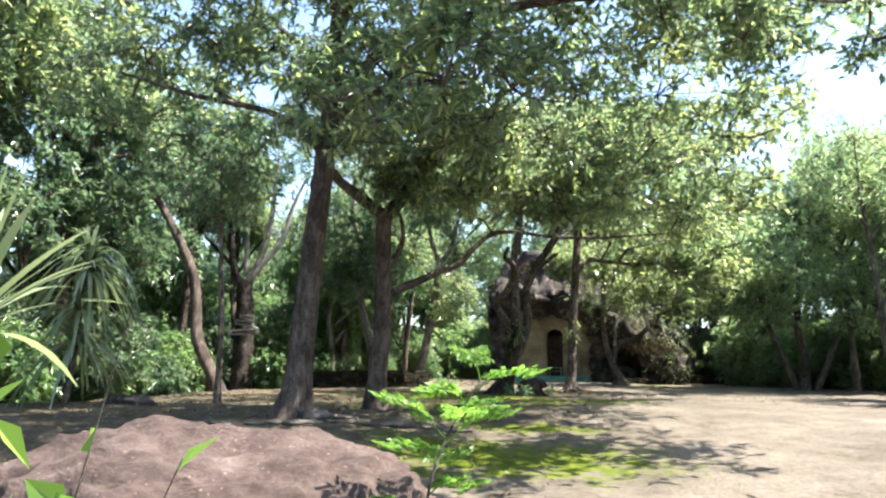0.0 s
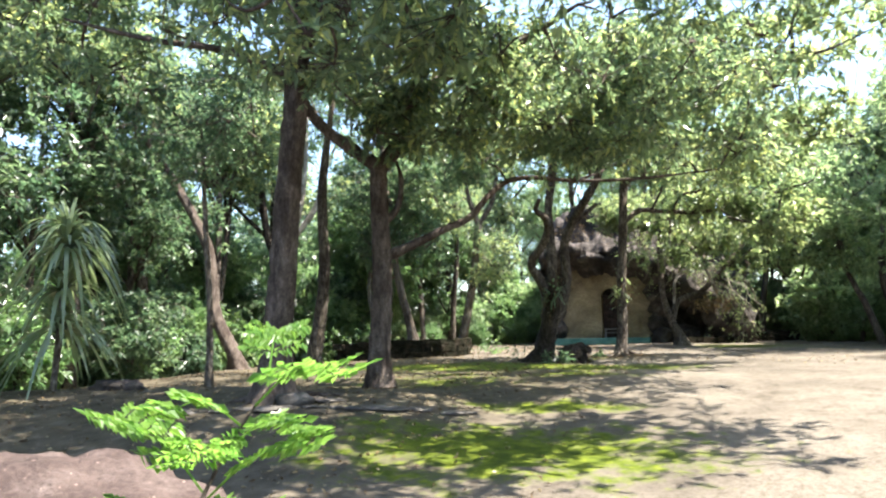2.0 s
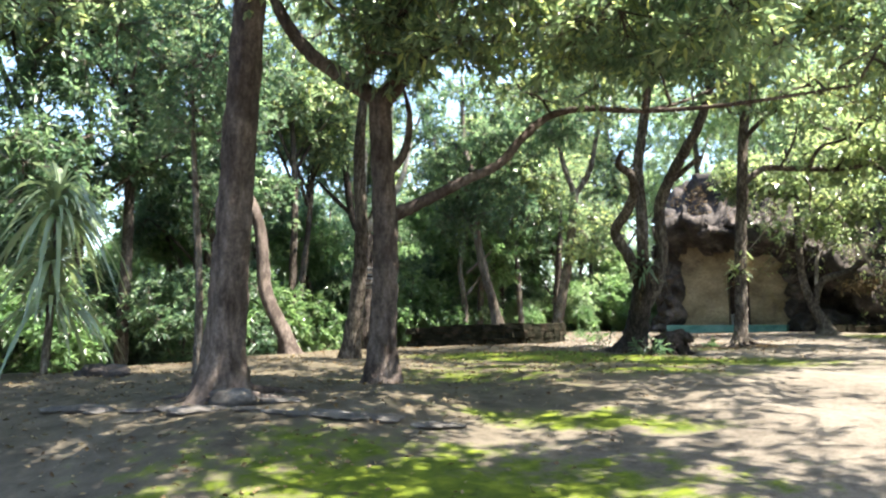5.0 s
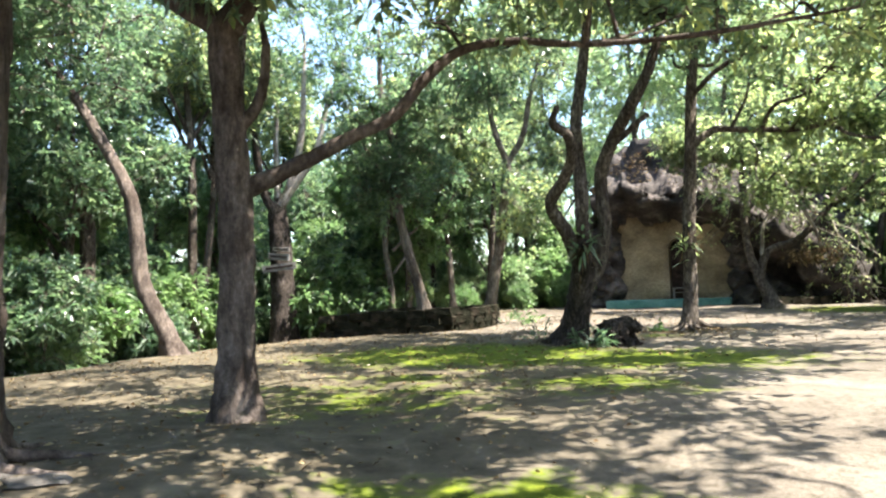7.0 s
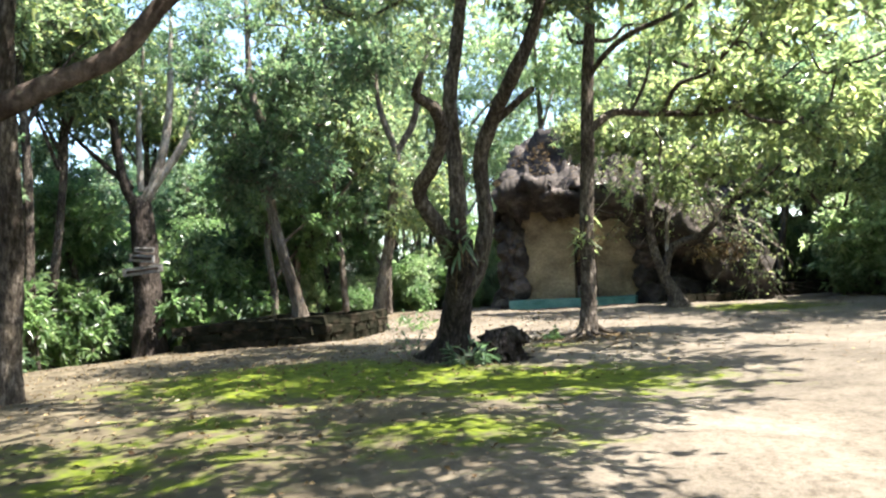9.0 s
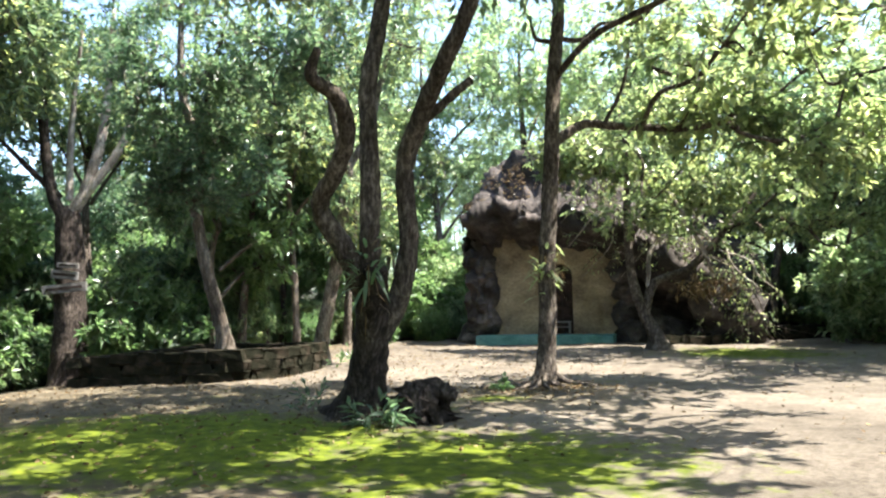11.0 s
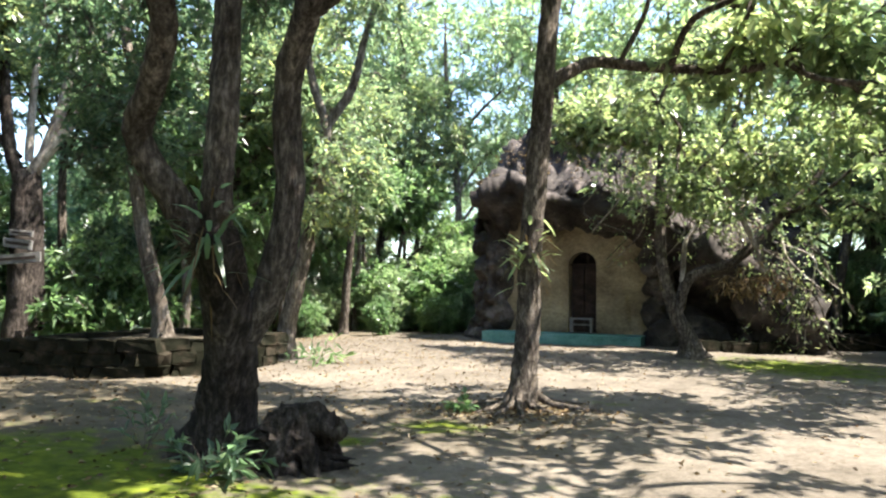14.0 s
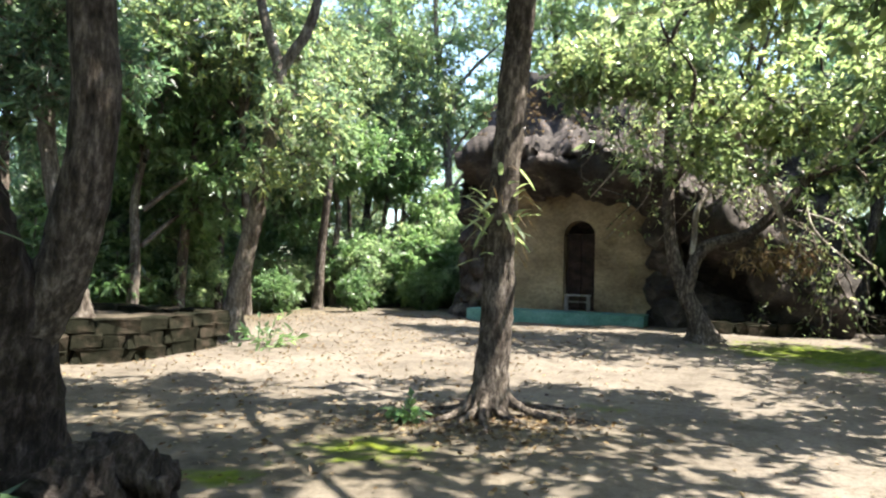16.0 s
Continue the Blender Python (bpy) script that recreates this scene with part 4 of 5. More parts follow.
KINDS = [wood_tree("leafy woodland tree with a slim dark trunk", 8.5, 31, BARK_DARK, LEAF_DARK, 2.2, 360, 0.23, 0.09),
         wood_tree("light green woodland tree with feathery foliage", 10.0, 32, BARK_GREY, LEAF_FINE, 2.5, 400, 0.24, 0.085),
         wood_tree("tall thin woodland tree with high foliage", 11.5, 33, BARK_DARK, LEAF_FINE, 2.0, 350, 0.23, 0.085, 0.8, 0.45),
         wood_tree("bright green young woodland tree", 6.5, 34, BARK_GREY, LEAF_BRIGHT, 1.8, 330, 0.24, 0.09, 0.3, 0.2)]
KINDS.append(wood_tree("airy green tree with feathery foliage, paled as if backlit", 11.0, 35, BARK_GREY, LEAF_BACKLIT, 2.7, 300, 0.22, 0.07, 0.5, 0.22))
SHRUBS = [shrub("dense dark green undergrowth shrub", 1.3, 1.9, 41, LEAF_DARK, 250, 0.23, 0.1),
          shrub("bright green undergrowth shrub", 1.2, 2.3, 42, LEAF_BRIGHT, 220, 0.24, 0.09),
          shrub("tall leafy undergrowth shrub", 1.5, 3.2, 43, LEAF_DARK, 280, 0.23, 0.08),
          shrub("tall green undergrowth shrub, paled as if backlit", 1.5, 3.0, 44, LEAF_BACKLIT, 260, 0.23, 0.08)]
for k, ob in enumerate(KINDS + SHRUBS):
    x, y = (-22 + 3.1 * k, 49 + (k % 2) * 2)
    ob.location = (x, y, gz(x, y))


def scatter():
    rg = np.random.default_rng(5)
    taken = []

    def free(x, y, d):
        if any((x - a) ** 2 + (y - b) ** 2 < d * d for a, b in taken):
            return False
        taken.append((x, y))
        return True

    def edge(y):
        return float(np.interp(y, [2, 5, 9, 11, 15, 20, 24, 26, 30], [-8.6, -9.6, -10.0, -10.4, -11.4, -13.6, -14.6, -10.0, -9.0]))

    def put(src, x, y, s):
        copy_thing(src, Matrix.Translation((x, y, gz(x, y))) @ Matrix.Rotation(rg.uniform(0, 6.28), 4, "Z") @ Matrix.Diagonal((s, s, s * rg.uniform(0.9, 1.15), 1)))

    bands = [((-21, -11.5), (3, 42), 29, (0, 0, 2, 2, 3), 2.6), ((-12, 9), (38.5, 47), 6, (4, 4, 3), 3.2), ((9.5, 19), (18, 46), 15, (4, 1, 4), 2.8), ((5.5, 9.5), (34, 41), 6, (0, 3), 1.8), ((-13, -9.3), (26, 38), 9, (3, 0, 1), 1.7), ((-60, 50), (54, 72), 24, (4, 1, 4), 4.5), ((-50, -26), (-5, 52), 24, (0, 1, 3), 4.0), ((22, 45), (0, 52), 28, (0, 1, 3), 4.5),
             ((-26, 20), (-22, -10), 16, (0, 1, 3), 3.5), ((-26, -14), (-10, 3), 9, (0, 1, 2), 2.6)]
    for (xa, xb), (ya, yb), n, kinds, gap in bands:
        for _ in range(n * 6):
            x, y = rg.uniform(xa, xb), rg.uniform(ya, yb)
            if x < -8 and y < 26 and x > edge(y) - 1.5:
                continue
            if n and free(x, y, gap):
                put(KINDS[kinds[rg.integers(len(kinds))]], x, y, rg.uniform(0.8, 1.15))
                n -= 1
    for k, x, y in ((2, -15.6, 26.5), (2, -12.8, 13.0), (2, -14.2, 20.4)):
        put(KINDS[k], x, y, 1.1)
    for k, x, y, s in ((4, -7.6, 38.0, 1.25), (4, -4.4, 41.5, 1.35), (4, -1.0, 40.5, 1.3), (4, 2.8, 41.0, 1.3), (4, 6.8, 39.0, 1.2)):
        put(KINDS[k], x, y, s)
    taken.clear()
    bands = [((-18, -8.6), (3, 27), 46, (0, 1, 2, 2), 1.2), ((-18, -13), (26, 40), 16, (0, 1, 2), 1.5), ((-13, -5.4), (26.3, 38), 26, (1, 3, 3, 1), 1.2), ((-26, -17), (0, 34), 46, (0, 1, 2), 1.7), ((-36, -26), (6, 44), 40, (2, 0), 2.0), ((-14, 9), (37.5, 46), 22, (1, 3, 3), 1.6), ((6.8, 15), (29, 40), 26, (1, 3, 3), 1.4), ((10, 18), (14, 26), 10, (0, 2), 1.8)]
    for (xa, xb), (ya, yb), n, kinds, gap in bands:
        for _ in range(n * 6):
            x, y = rg.uniform(xa, xb), rg.uniform(ya, yb)
            if x < -8 and y < 26 and not edge(y) - 3.6 < x < edge(y) - 0.7:
                continue
            if -11.5 < x < -4.0 and y < 33.5:
                continue
            if n and free(x, y, gap):
                put(SHRUBS[kinds[rg.integers(len(kinds))]], x, y, rg.uniform(0.75, 1.2))
                n -= 1


    for x, y, size in ((-7.4, 30.6, 0.42), (-6.2, 32.2, 0.5), (-8.3, 33.0, 0.6), (-5.2, 33.6, 0.55), (-9.6, 29.8, 0.5), (-10.6, 31.4, 0.6), (-7.0, 34.6, 0.7), (-4.9, 35.2, 0.6), (6.3, 33.6, 0.95), (7.4, 32.2, 0.8), (5.8, 36.2, 1.0), (8.6, 33.8, 0.9), (6.9, 30.4, 0.85), (8.2, 30.9, 0.9), (9.8, 30.2, 1.0)):
        put(SHRUBS[1 if size < 0.55 else 3], x, y, size)


scatter()


# ---- slim trunks that stand clear in the view ----
def slim(label, pts, radii, mat, blobs, seed, leaf=LEAF_DARK, **kw):
    return tree("slender_tree", label, [(pts, radii)], mat, leaf, blobs, seed, 0.0, "slender trees", 0.4, **kw)


slim("slender dark tree beside the planter", [foot(-8.9, 31.0), (-8.8, 31.0, 2), (-8.6, 31.0, 4.2), (-8.5, 31.1, 7.0)], [0.15, 0.12, 0.11, 0.05], BARK_DARK, [(-8.5, 31.1, 6.9, 1.7, 1.5, 1.5, 170)], 61, LEAF_FINE, length=0.18, width=0.065)
slim("leaning pale slender tree", [foot(-10.35, 34.3), (-10.7, 34.5, 1.2), (-11.5, 34.9, 3.0), (-12.3, 35.2, 5.4)], [0.19, 0.15, 0.14, 0.06], BARK_PALE, [(-12.3, 35.2, 6.0, 1.7, 1.5, 1.4, 160)], 62, LEAF_FINE, length=0.18, width=0.065)
slim("slender tree standing in the low planter", [(4.7, 32.6, 0.3), (4.75, 32.6, 1.5), (5.0, 32.6, 3.0), (5.2, 32.7, 5.0)], [0.16, 0.13, 0.11, 0.05], BARK_DARK, [(5.2, 32.6, 5.0, 1.8, 1.4, 1.6, 180)], 63, LEAF_FINE, length=0.18, width=0.065)
slim("thin leaning tree in the low planter", [(4.2, 32.8, 0.3), (4.0, 32.8, 1.2), (4.1, 32.8, 2.4), (4.4, 32.8, 4.0)], [0.09, 0.07, 0.06, 0.03], BARK_GREY, [(4.5, 32.8, 4.2, 1.2, 1.0, 1.0, 80)], 64, LEAF_FINE, length=0.18, width=0.065)
slim("slim young tree with a grey stem", [foot(-5.6, 9.3), (-5.62, 9.3, 1.2), (-5.7, 9.25, 2.6), (-5.8, 9.2, 4.4)], [0.065, 0.05, 0.045, 0.02], BARK_GREY, [(-5.8, 9.2, 4.4, 1.3, 1.1, 1.1, 120)], 65, LEAF_DARK, length=0.14, width=0.05)
tree("slender_tree", "dark slender forked tree at the wood's edge", [
    ([foot(-14.3, 16.9), (-14.35, 16.9, 1.2), (-14.3, 16.9, 2.8), (-14.4, 16.9, 4.2)], [0.26, 0.2, 0.18, 0.16]),
    ([(-14.4, 16.9, 4.1), (-15.2, 16.8, 5.4), (-15.8, 16.7, 7.2)], [0.12, 0.1, 0.04]),
    ([(-14.4, 16.9, 4.1), (-13.9, 16.9, 5.6), (-13.8, 17.0, 7.6)], [0.12, 0.09, 0.04]),
    ([(-14.3, 16.9, 0.9), (-15.0, 16.7, 2.0), (-15.9, 16.5, 3.4)], [0.09, 0.08, 0.05])],
    BARK_DARK, LEAF_DARK, [(-14.6, 16.9, 7.4, 2.6, 2.0, 1.6, 300)], 66, 0.0, "slender trees", 0.4, length=0.18, width=0.065)
slim("dark tree with a pale scarred foot", [foot(-5.85, 13.0), (-5.65, 12.95, 0.9), (-5.45, 12.85, 2.15), (-5.5, 12.85, 4.0), (-5.2, 12.8, 6.0)], [0.19, 0.14, 0.12, 0.1, 0.05], BARK_DARK, [(-5.5, 12.9, 6.8, 2.0, 1.7, 1.3, 220)], 67)


# ---- boulder and plants at the start ----
def boulder(name, label, centre, size, seed, sub=5, rough=0.16, mat=None, flat=0.25):
    bm = bmesh.new()
    bmesh.ops.create_icosphere(bm, subdivisions=sub, radius=1)
    rg = np.random.default_rng(seed)
    o = Vector(rg.uniform(-9, 9, 3))
    for v in bm.verts:
        d = v.co.copy()
        k = 1 + rough * noise.fractal(d * 1.6 + o, 0.7, 2.0, 5) + 0.035 * noise.fractal(d * 9 + o, 0.6, 2.0, 3)
        if sub > 4:
            cell = noise.voronoi(d * 7 + o)[0][0]
            k -= 0.1 * max(0, 0.28 - cell) / 0.28 * (0.25 + max(0.0, 0.75 - d.z))
        if d.z > 0.55:
            d.z = 0.55 + (d.z - 0.55) * (1 - flat)
        v.co = Vector((d.x * size[0], d.y * size[1], d.z * size[2])) * k
    for f in bm.faces:
        f.smooth = True
    ob = part(name, bm, mat or BOULDER, None)
    ob.location = centre
    return tagged(ob, label, "boulder")


boulder("boulder", "reddish-brown pitted laterite boulder on bare earth", (-0.85, 1.5, -0.78), (1.72, 1.25, 1.26), 4, 6, 0.115, None, 0.35)
boulder("boulder", "small pale stone beside the large boulder", (0.8, 0.72, -0.72), (0.2, 0.24, 0.36), 6, 3, 0.2, ROCK)
# marks a sunlit spot beside the trunk, the light put into its pale colour
boulder("boulder", "stone coloured pale as sunlit at the foot of the tall tree", (-2.72, 7.3, gz(-2.72, 7.3) + 0.03), (0.27, 0.17, 0.12), 8, 3, 0.25, EDGE_STONE)
boulder("boulder", "dark low rock at the edge of the wood", (-7.2, 8.9, -0.2), (0.6, 0.35, 0.3), 7, 4, 0.25, ROCK)


def edging():
    root = thing("stone_edging", "row of rough low stones edging the raised bed", "edging")
    rg = np.random.default_rng(9)
    bms = []
    for k in range(3):
        bm = bmesh.new()
        bmesh.ops.create_icosphere(bm, subdivisions=2, radius=0.5)
        for v in bm.verts:
            v.co *= 1 + 0.35 * noise.noise(v.co * 2.5 + Vector((k * 3, 0, 0)))
            v.co.z *= 0.5
        me = bpy.data.meshes.new("stone")
        bm.to_mesh(me)
        bm.free()
        me.materials.append(EDGE_STONE)
        bms.append(me)
    for a, b, n in (((-4.3, 6.6), (-2.6, 7.0), 7), ((-2.6, 7.0), (-0.6, 7.75), 9), ((-2.75, 7.5), (-2.3, 7.6), 2)):
        for t in np.linspace(0, 1, n):
            x, y = a[0] + (b[0] - a[0]) * t + rg.normal() * 0.05, a[1] + (b[1] - a[1]) * t + rg.normal() * 0.05
            s = rg.uniform(0.15, 0.34)
            ob = new("stone", bms[rg.integers(3)])
            ob.parent = root
            ob.matrix_basis = Matrix.Translation((x, y, gz(x, y) + 0.012)) @ Matrix.Rotation(0.3 + rg.normal() * 0.45, 4, "Z") @ Matrix.Diagonal((s * 1.7, s * 1.1, s * 0.45, 1))


edging()


def seedling():
    """A young plant with feathery leaves in pairs of leaflets."""
    rg = np.random.default_rng(12)
    x0, y0 = 0.72, 1.1
    z0 = gz(x0, y0)
    root = thing("seedling", "bright green feathery seedling growing by the boulder", "plant")
    stem = Pile()
    main = [(x0, y0, z0 - 0.05), (x0 - 0.02, y0 + 0.05, z0 + 0.4), (x0 - 0.0, y0 + 0.1, z0 + 0.8), (x0 + 0.1, y0 + 0.16, z0 + 1.1), (x0 + 0.24, y0 + 0.2, z0 + 1.33)]
    tube(stem, main, [0.012, 0.01, 0.008, 0.006, 0.004], 6, 5, 0.03)
    link("stem", stem.mesh("stem"), BARK_GREY, root)
    line = smooth_line(main, 8)
    for k in range(15):
        t = 0.2 + 0.8 * k / 14
        s = line[int(t * (len(line) - 1))]
        a = k * 2.4 + rg.uniform(-0.4, 0.4)
        d = np.array((math.cos(a), math.sin(a) * 0.8, rg.uniform(0.2, 0.8)))
        L = rg.uniform(0.2, 0.34)
        rach = smooth_line([s, s + d * L * 0.5 + (0, 0, 0.03), s + d * L - (0, 0, 0.05)], 6)
        g = Pile()
        tube(g, rach, [0.004, 0.003, 0.002], 4, 1, 0)
        for u in np.linspace(0.35, 1, 5):
            q = rach[int(u * (len(rach) - 1))]
            side = unit(np.cross(d, (0, 0, 1)))
            for sg in (-1, 1):
                w = unit(side * sg + d * 0.45 + rg.normal(size=3) * 0.1)
                n = 8
                at = q + w * np.linspace(0.01, 0.1, n)[:, None]
                leaves(g, np.repeat(at, 2, 0), np.concatenate([np.stack([d * 0.9 + w * 0.3, -d * 0.9 + w * 0.3], 0)] * n) + rg.normal(size=(2 * n, 3)) * 0.08, 0.042, 0.024, rg, 0.1)
        link("leaf", g.mesh("leaf", False), LEAF_FRESH, root)


seedling()


def strap_plant(name, label, at, heads, n, L, w, seed, trunk_r=0.06, mat=None, droop=1.25):
    """A stem with rosettes of long drooping strap leaves."""
    rg = np.random.default_rng(seed)
    root = thing(name, label, "plant")
    p = Pile()
    x, y = at
    tube(p, [(x, y, gz(x, y) - 0.1), *[(hx, hy, hz) for hx, hy, hz, _ in heads]], [trunk_r, trunk_r * 0.7], 8, 4, 0.08)
    link("stem", p.mesh("stem"), BARK_GREY, root)
    for hx, hy, hz, k in heads:
        for _ in range(int(n * k)):
            g = Pile()
            a, e = rg.uniform(0, 6.28), rg.uniform(0.1, 1.5)
            d = np.array((math.cos(a) * math.cos(e), math.sin(a) * math.cos(e), math.sin(e)))
            l = L * rg.uniform(0.7, 1.15)
            s = np.linspace(0, 1, 7)[:, None]
            line = np.array((hx, hy, hz)) + d * l * s - np.array((0, 0, 1)) * (l * droop * s ** 2.1) * (1.15 - math.sin(e) * 0.75)
            side = unit(np.cross(d, (0, 0, 1)))
            wid = w * np.array([0.5, 0.9, 1, 0.95, 0.8, 0.5, 0.05])[:, None]
            v = np.concatenate([line - side * wid / 2, line + side * wid / 2])
            g.add(v, [[i, i + 1, i + 8, i + 7] for i in range(6)])
            link("leaf", g.mesh("leaf"), mat or LEAF_STRAP, root)
    return root


PALM_X, PALM_Y = -8.4, 8.7
strap_plant("dracaena", "tall dracaena with drooping strap leaves", (PALM_X, PALM_Y), [(PALM_X + 0.1, PALM_Y, 0.95, 1.3), (PALM_X + 0.12, PALM_Y, 1.6, 0.9), (PALM_X + 0.2, PALM_Y, 2.35, 1.3), (PALM_X + 0.22, PALM_Y, 2.7, 0.5)], 85, 1.15, 0.075, 71)
strap_plant("dracaena", "spiky strap-leaved plant beside the boulder", (0.33, -1.18), [(0.34, -1.14, -0.05, 0.8), (0.33, -1.18, 0.72, 1.1)], 26, 0.5, 0.034, 72, 0.03, None, 0.4)


# ---- stump, orchids, sign ----
def stump():
    root = thing("tree_stump", "weathered hollow stump with gnarled roots", "stump")
    x, y = -0.82, 16.72
    z = gz(x, y)
    p = Pile()
    tube(p, [(x, y, z - 0.1), (x, y, z + 0.12), (x + 0.03, y + 0.02, z + 0.27), (x + 0.08, y + 0.03, z + 0.39)], [0.3, 0.28, 0.23, 0.13], 26, 6, 0.2, 0.15, 5)
    link("bole", p.mesh("bole"), BARK_BLACK, root)
    rg = np.random.default_rng(4)
    for a in (-0.5, 0.4, 2.6, 3.9, 5.0):
        q = Pile()
        d = np.array((math.cos(a), math.sin(a), 0))
        c = np.array((x, y, z))
        tube(q, [c + d * 0.12 + (0, 0, 0.26), c + d * 0.26 + (0, 0, 0.15), c + d * 0.42 + (0, 0, -0.06)], [0.12, 0.09, 0.04], 9, 5, 0.2, 0, int(a * 10))
        link("root", q.mesh("root"), BARK_BLACK, root)
    q = Pile()
    tube(q, [(x + 0.02, y, z + 0.26), (x + 0.22, y - 0.02, z + 0.33), (x + 0.4, y - 0.03, z + 0.3), (x + 0.47, y - 0.03, z + 0.31)], [0.12, 0.11, 0.09, 0.07], 10, 5, 0.18, 0, 9)
    link("stub", q.mesh("stub"), BARK_BLACK, root)


stump()


def sprout(name, label, at, n, length, width, mat, seed, spread=0.16, up=0.7):
    rg = np.random.default_rng(seed)
    root = thing(name, label, "plant")
    x, y, z = at
    st, g = Pile(), Pile()
    a = np.array(at) + rg.normal(size=(n, 3)) * (0.02, 0.02, 0.0)
    d = unit(rg.normal(size=(n, 3)) * (1, 1, 0.35) + (0, 0, up))
    b = a + d * spread * rg.uniform(0.6, 1.6, (n, 1))
    twigs(st, a, b, 0.004)
    k = 7
    t = rg.uniform(0.35, 1, (n, k, 1))
    pos = (a[:, None] * (1 - t) + b[:, None] * t).reshape(-1, 3)
    leaves(g, pos, np.repeat(d, k, 0) + rg.normal(size=(n * k, 3)) * 0.7, length, width, rg, 0.5)
    tagged(link("stalk", st.mesh("stalk"), BARK_GREY, root), kind="stuff")
    link("foliage", g.mesh("foliage", False), mat, root)
    return root


sprout("sprout", "leafy green sapling beside the strap-leaved plant", (0.14, -1.0, gz(0.14, -1.0)), 20, 0.14, 0.06, LEAF_FRESH, 80, 1.15, 2.6)
sprout("sprout", "bluish green sprout at the foot of the stump", (-1.05, 16.1, gz(-1.05, 16.1)), 18, 0.17, 0.05, LEAF_DARK, 81, 0.32)
sprout("sprout", "thin weedy sprout beside the gnarled tree", (-2.1, 16.55, gz(-2.1, 16.55)), 9, 0.14, 0.03, LEAF_DARK, 82, 0.4, 1.3)
sprout("sprout", "low green weeds at the foot of the tree", (-0.55, 19.6, gz(-0.55, 19.6)), 14, 0.12, 0.06, LEAF_BRIGHT, 83, 0.16)
sprout("sprout", "bright green sprout near the stone planter", (-4.8, 23.2, gz(-4.8, 23.2)), 14, 0.22, 0.06, LEAF_BRIGHT, 84, 0.4)


def epiphyte(label, at, n, L, w, mat, seed):
    rg = np.random.default_rng(seed)
    root = thing("epiphyte", label, "plant")
    for k, (m, cnt, ll, ww) in enumerate(((mat, n, L, w), (LEAF_DRY, n, L * 1.1, 0.012))):
        for _ in range(cnt):
            g = Pile()
            a = rg.uniform(0, 6.28)
            s0 = np.array(at) + (math.cos(a) * 0.14, math.sin(a) * 0.14, rg.normal() * 0.16)
            d = unit(np.array((math.cos(a), math.sin(a), rg.uniform(-0.9, 1.3) if k == 0 else rg.uniform(-1.8, 0.9))))
            l = ll * rg.uniform(0.5, 1.2)
            s = np.linspace(0, 1, 5)[:, None]
            line = s0 + d * l * s - np.array((0, 0, 1)) * l * 0.35 * s ** 2
            side = unit(np.cross(d, (0, 0, 1)))
            wid = ww * np.array([0.5, 1, 1, 0.7, 0.05])[:, None]
            g.add(np.concatenate([line - side * wid / 2, line + side * wid / 2]), [[i, i + 1, i + 6, i + 5] for i in range(4)])
            link("leaf" if k == 0 else "aerial_root", g.mesh("leaf"), m, root)
    return root


epiphyte("orchid clump with dry roots tied to the trunk", (0.11, 20.05, 1.85), 58, 0.3, 0.05, LEAF_BROAD, 91)
epiphyte("fern and orchid clump in the fork of the tree", (-1.08, 16.0, 1.68), 44, 0.3, 0.04, LEAF_DARK, 92)


def tree_roots(centre, n, r, length, seed, label):
    rg = np.random.default_rng(seed)
    root = thing("surface_roots", label, "roots")
    for k in range(n):
        a = 6.28 * k / n + rg.uniform(-0.3, 0.3)
        d = np.array((math.cos(a), math.sin(a), 0.0))
        sd = np.array((-d[1], d[0], 0))
        l = length * rg.uniform(0.6, 1.3)
        pts = []
        for u, h in ((0.12, 0.2), (0.3, 0.06), (0.6, 0.012), (1.0, -0.03)):
            q = np.array((*centre, 0)) + d * l * u + sd * rg.normal() * 0.08 * l * u
            pts.append((q[0], q[1], gz(q[0], q[1]) + h))
        p = Pile()
        tube(p, pts, [r, r * 0.7, r * 0.5, r * 0.2], 8, 5, 0.1, 0, seed + k)
        link("root", p.mesh("root"), BARK_DARK if r < 0.06 else BARK_RED, root)


tree_roots((0.0, 20.08), 14, 0.05, 1.0, 95, "spreading surface roots at the foot of the slim tree")
tree_roots((-3.22, 7.6), 7, 0.075, 0.85, 96, "thick surface roots at the foot of the tall tree")


def sign():
    root = thing("tree_sign", "grey wooden direction boards nailed to a trunk", "sign")
    for x, z, w, h, tilt in ((-12.72, 2.5, 0.75, 0.22, 6), (-12.62, 2.75, 0.6, 0.14, 4), (-12.72, 2.14, 1.22, 0.24, -5)):
        bm = bmesh.new()
        box(bm, -w / 2, -0.02, -h / 2, w / 2, 0.02, h / 2, 0.008)
        b = part("board", bm, BOARD, root)
        b.matrix_basis = Matrix.Translation((x - 0.75, 23.5, z - 0.13)) @ Matrix.Rotation(radians(17), 4, "Z") @ Matrix.Rotation(radians(tilt), 4, "Y")
        bm = bmesh.new()
        box(bm, -w * 0.4, -0.026, -h * 0.16, w * 0.4, -0.018, h * 0.16)
        part("lettering", bm, DARKWOOD, b)


sign()


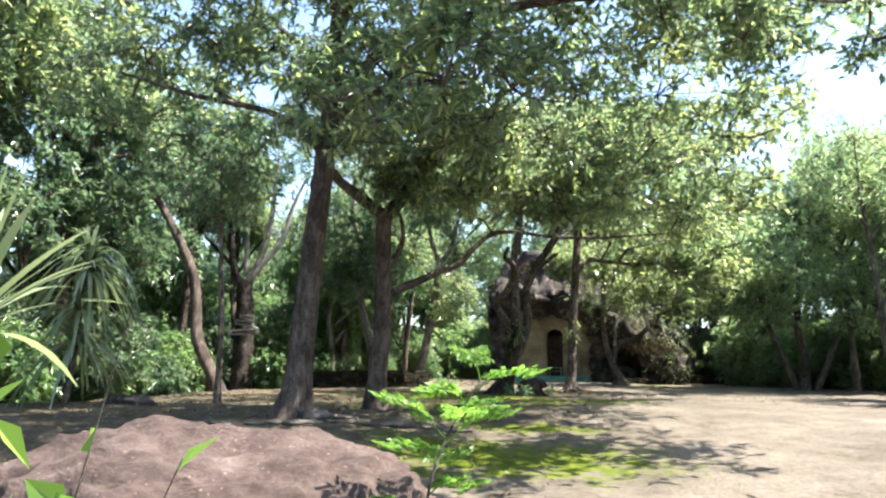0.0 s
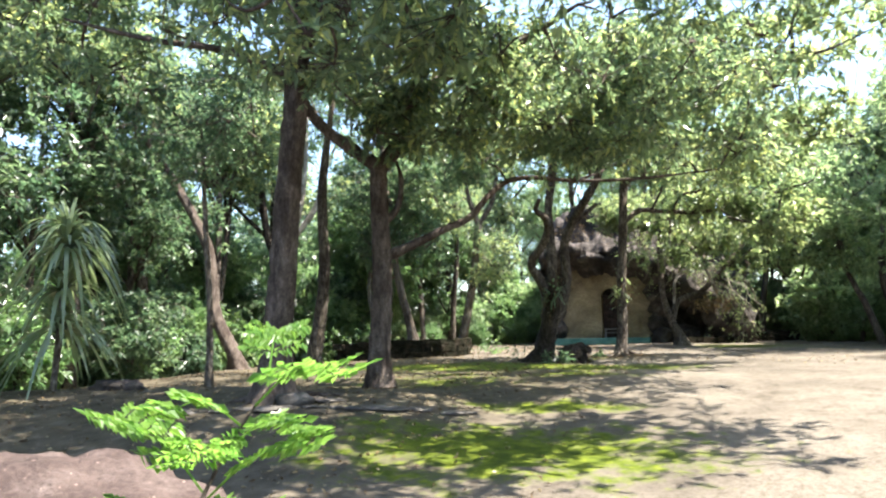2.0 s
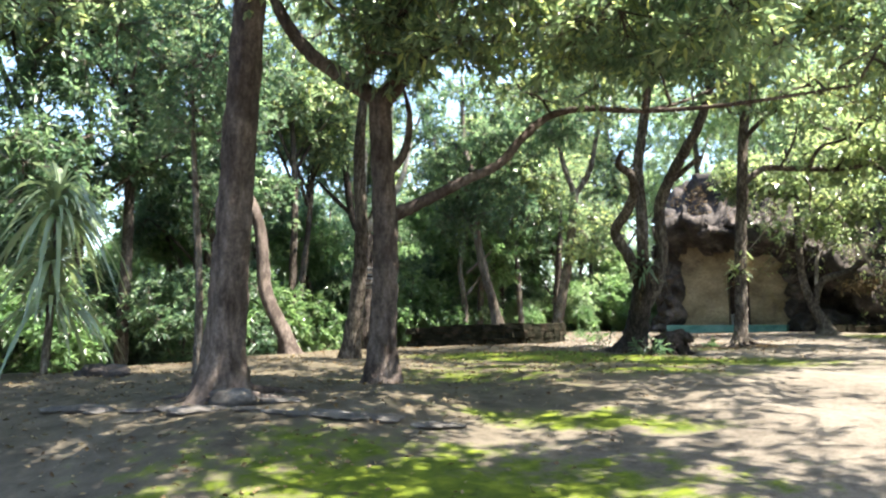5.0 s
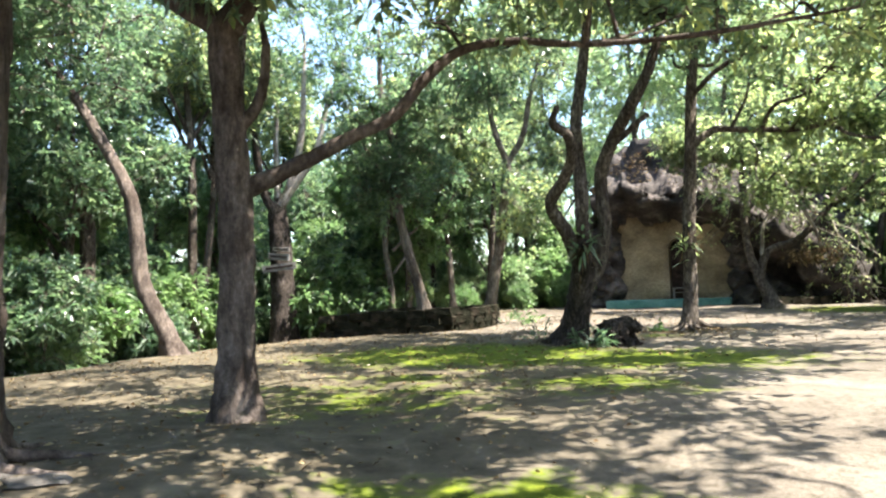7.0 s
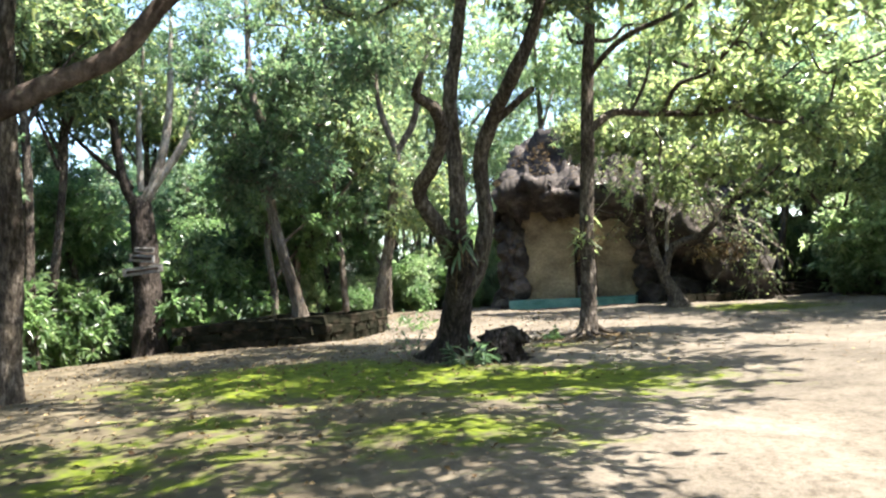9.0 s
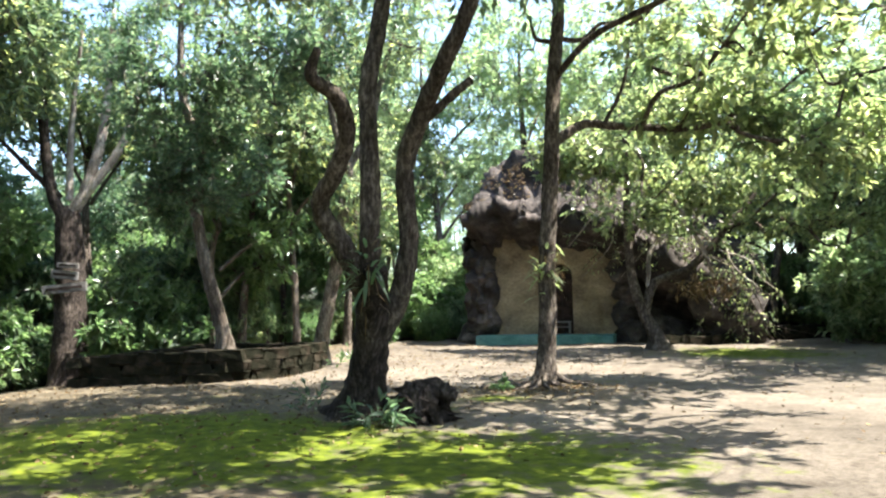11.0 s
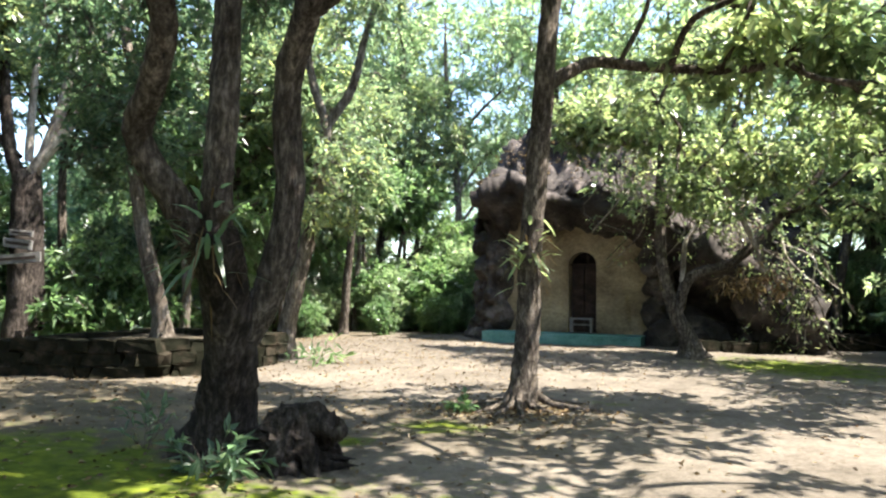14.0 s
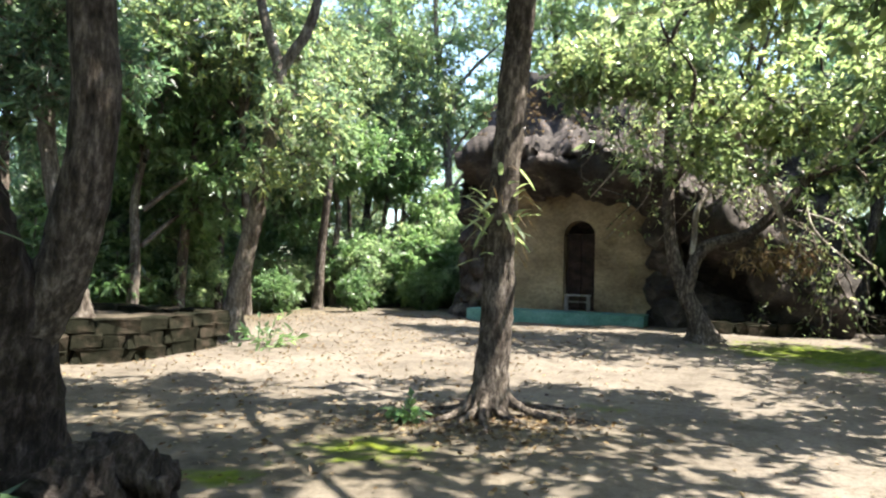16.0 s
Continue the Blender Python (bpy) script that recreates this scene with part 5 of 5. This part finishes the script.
def litter():
    rg = np.random.default_rng(17)
    n = 26000
    x, y = rg.uniform(-9, 7, n), rg.uniform(0, 30, n)
    dens = np.clip(0.28 + (x < -0.5) * 0.35 + (y > 15) * 0.15 - (x > 1.0) * 0.3, 0, 1)
    k = rg.uniform(size=n) < dens
    x, y = np.r_[x[k], rg.normal(0.05, 0.6, 900)], np.r_[y[k], rg.normal(19.75, 0.45, 900)]
    p = Pile()
    leaves(p, np.stack([x, y, ground_z(x, y) + 0.015], -1), rg.normal(size=(len(x), 3)) * (1, 1, 0.12) + (0, 0, 0.1), 0.06, 0.03, rg, 0.2)
    tagged(link("leaf_litter", p.mesh("leaf_litter", False), LEAF_DRY), "scattered dry brown leaves on the ground", "leaves", kind="stuff")


litter()
stick = thing("fallen_stick", "dark dry stick lying on the sandy ground", "stick")
p = Pile()
tube(p, [(x, y, gz(x, y) + 0.02) for x, y in ((2.78, 5.0), (2.9, 4.75), (3.02, 4.5), (3.2, 4.15))], [0.007, 0.011, 0.009, 0.005], 6, 4, 0.1)
link("stem", p.mesh("stem"), BARK_DARK, stick)


# ---- creepers on the rock, bench at the door ----
def creepers():
    root = thing("creeper", "tangle of woody creepers hanging over the rock face", "creeper")
    rg = np.random.default_rng(55)
    foliage = Pile()
    for k in range(62):
        x = rg.uniform(-0.6, 4.2)
        lip = float(np.interp(x, *ROCK_LIP))
        top = float(np.interp(x, *ROCK_TOP))
        z0 = lip + (top - lip) * rg.uniform(0.35, 0.8)
        y0 = 29.9 + max(0, x - 2) * 0.25
        drop = rg.uniform(0.8, 2.2)
        pts = [(x - rg.uniform(0, 0.8), y0 + 0.25, z0 + 0.35), (x, y0 - 0.1, z0), (x + rg.normal() * 0.5, y0 - 0.25, z0 - drop * 0.5), (x + rg.normal() * 0.8 + 0.15, y0 - 0.2 + rg.normal() * 0.1, max(0.15, z0 - drop))]
        p = Pile()
        r = rg.uniform(0.008, 0.03)
        tube(p, pts, [r, r, r * 0.8, r * 0.4], 6, 4, 0.06)
        link("vine", p.mesh("vine"), BARK_DARK if k % 3 else BARK_PALE, root)
        line = smooth_line(pts, 6)
        at = np.repeat(line[rg.integers(0, len(line), 7)], 6, 0) + rg.normal(size=(42, 3)) * 0.1
        leaves(foliage, at, rg.normal(size=(42, 3)) + (0, -0.4, -0.2), 0.12, 0.05, rg, 0.5)
    tagged(link("foliage", foliage.mesh("foliage", False), LEAF_BROAD, root), kind="stuff")


creepers()


def rock_litter():
    rg = np.random.default_rng(56)
    n = 420
    x = rg.uniform(-4.2, 3.0, n)
    lip, top = np.interp(x, *ROCK_LIP), np.interp(x, *ROCK_TOP)
    u = rg.uniform(0.35, 0.75, n)
    y = 30.05 + np.clip(x - 2, 0, 9) * 0.25 + np.clip(u - 0.42, 0, 1) * 2.6
    p = Pile()
    c = np.stack([x, y, lip + (top - lip) * u + 0.12], -1)
    keep = np.array([noise.noise(Vector(q) * 1.3) > -0.05 for q in c])
    c = c[keep]
    leaves(p, np.repeat(c, 3, 0) + rg.normal(size=(len(c) * 3, 3)) * 0.07, rg.normal(size=(len(c) * 3, 3)) * (1, 1, 0.4), 0.11, 0.05, rg, 0.2)
    tagged(link("dry_leaves", p.mesh("dry_leaves", False), LEAF_DRY), "dry brown leaves caught on the ledges of the rock", "leaves", kind="stuff")


rock_litter()


def bench():
    root = thing("bench", "small worn wooden bench before the arched door", "bench")
    x, y, z = DOOR_X + 0.05, 30.68, 0.43
    bm = bmesh.new()
    box(bm, x - 0.3, y - 0.14, z + 0.36, x + 0.3, y + 0.14, z + 0.4, 0.008)
    part("seat", bm, BOARD, root)
    for sx in (-0.26, 0.26):
        for sy in (-0.1, 0.1):
            bm = bmesh.new()
            box(bm, x + sx - 0.02, y + sy - 0.02, z, x + sx + 0.02, y + sy + 0.02, z + 0.36, 0.004)
            part("leg", bm, BOARD, root)
    bm = bmesh.new()
    box(bm, x - 0.28, y + 0.11, z + 0.2, x + 0.28, y + 0.13, z + 0.24, 0.004)
    part("rail", bm, BOARD, root)


bench()
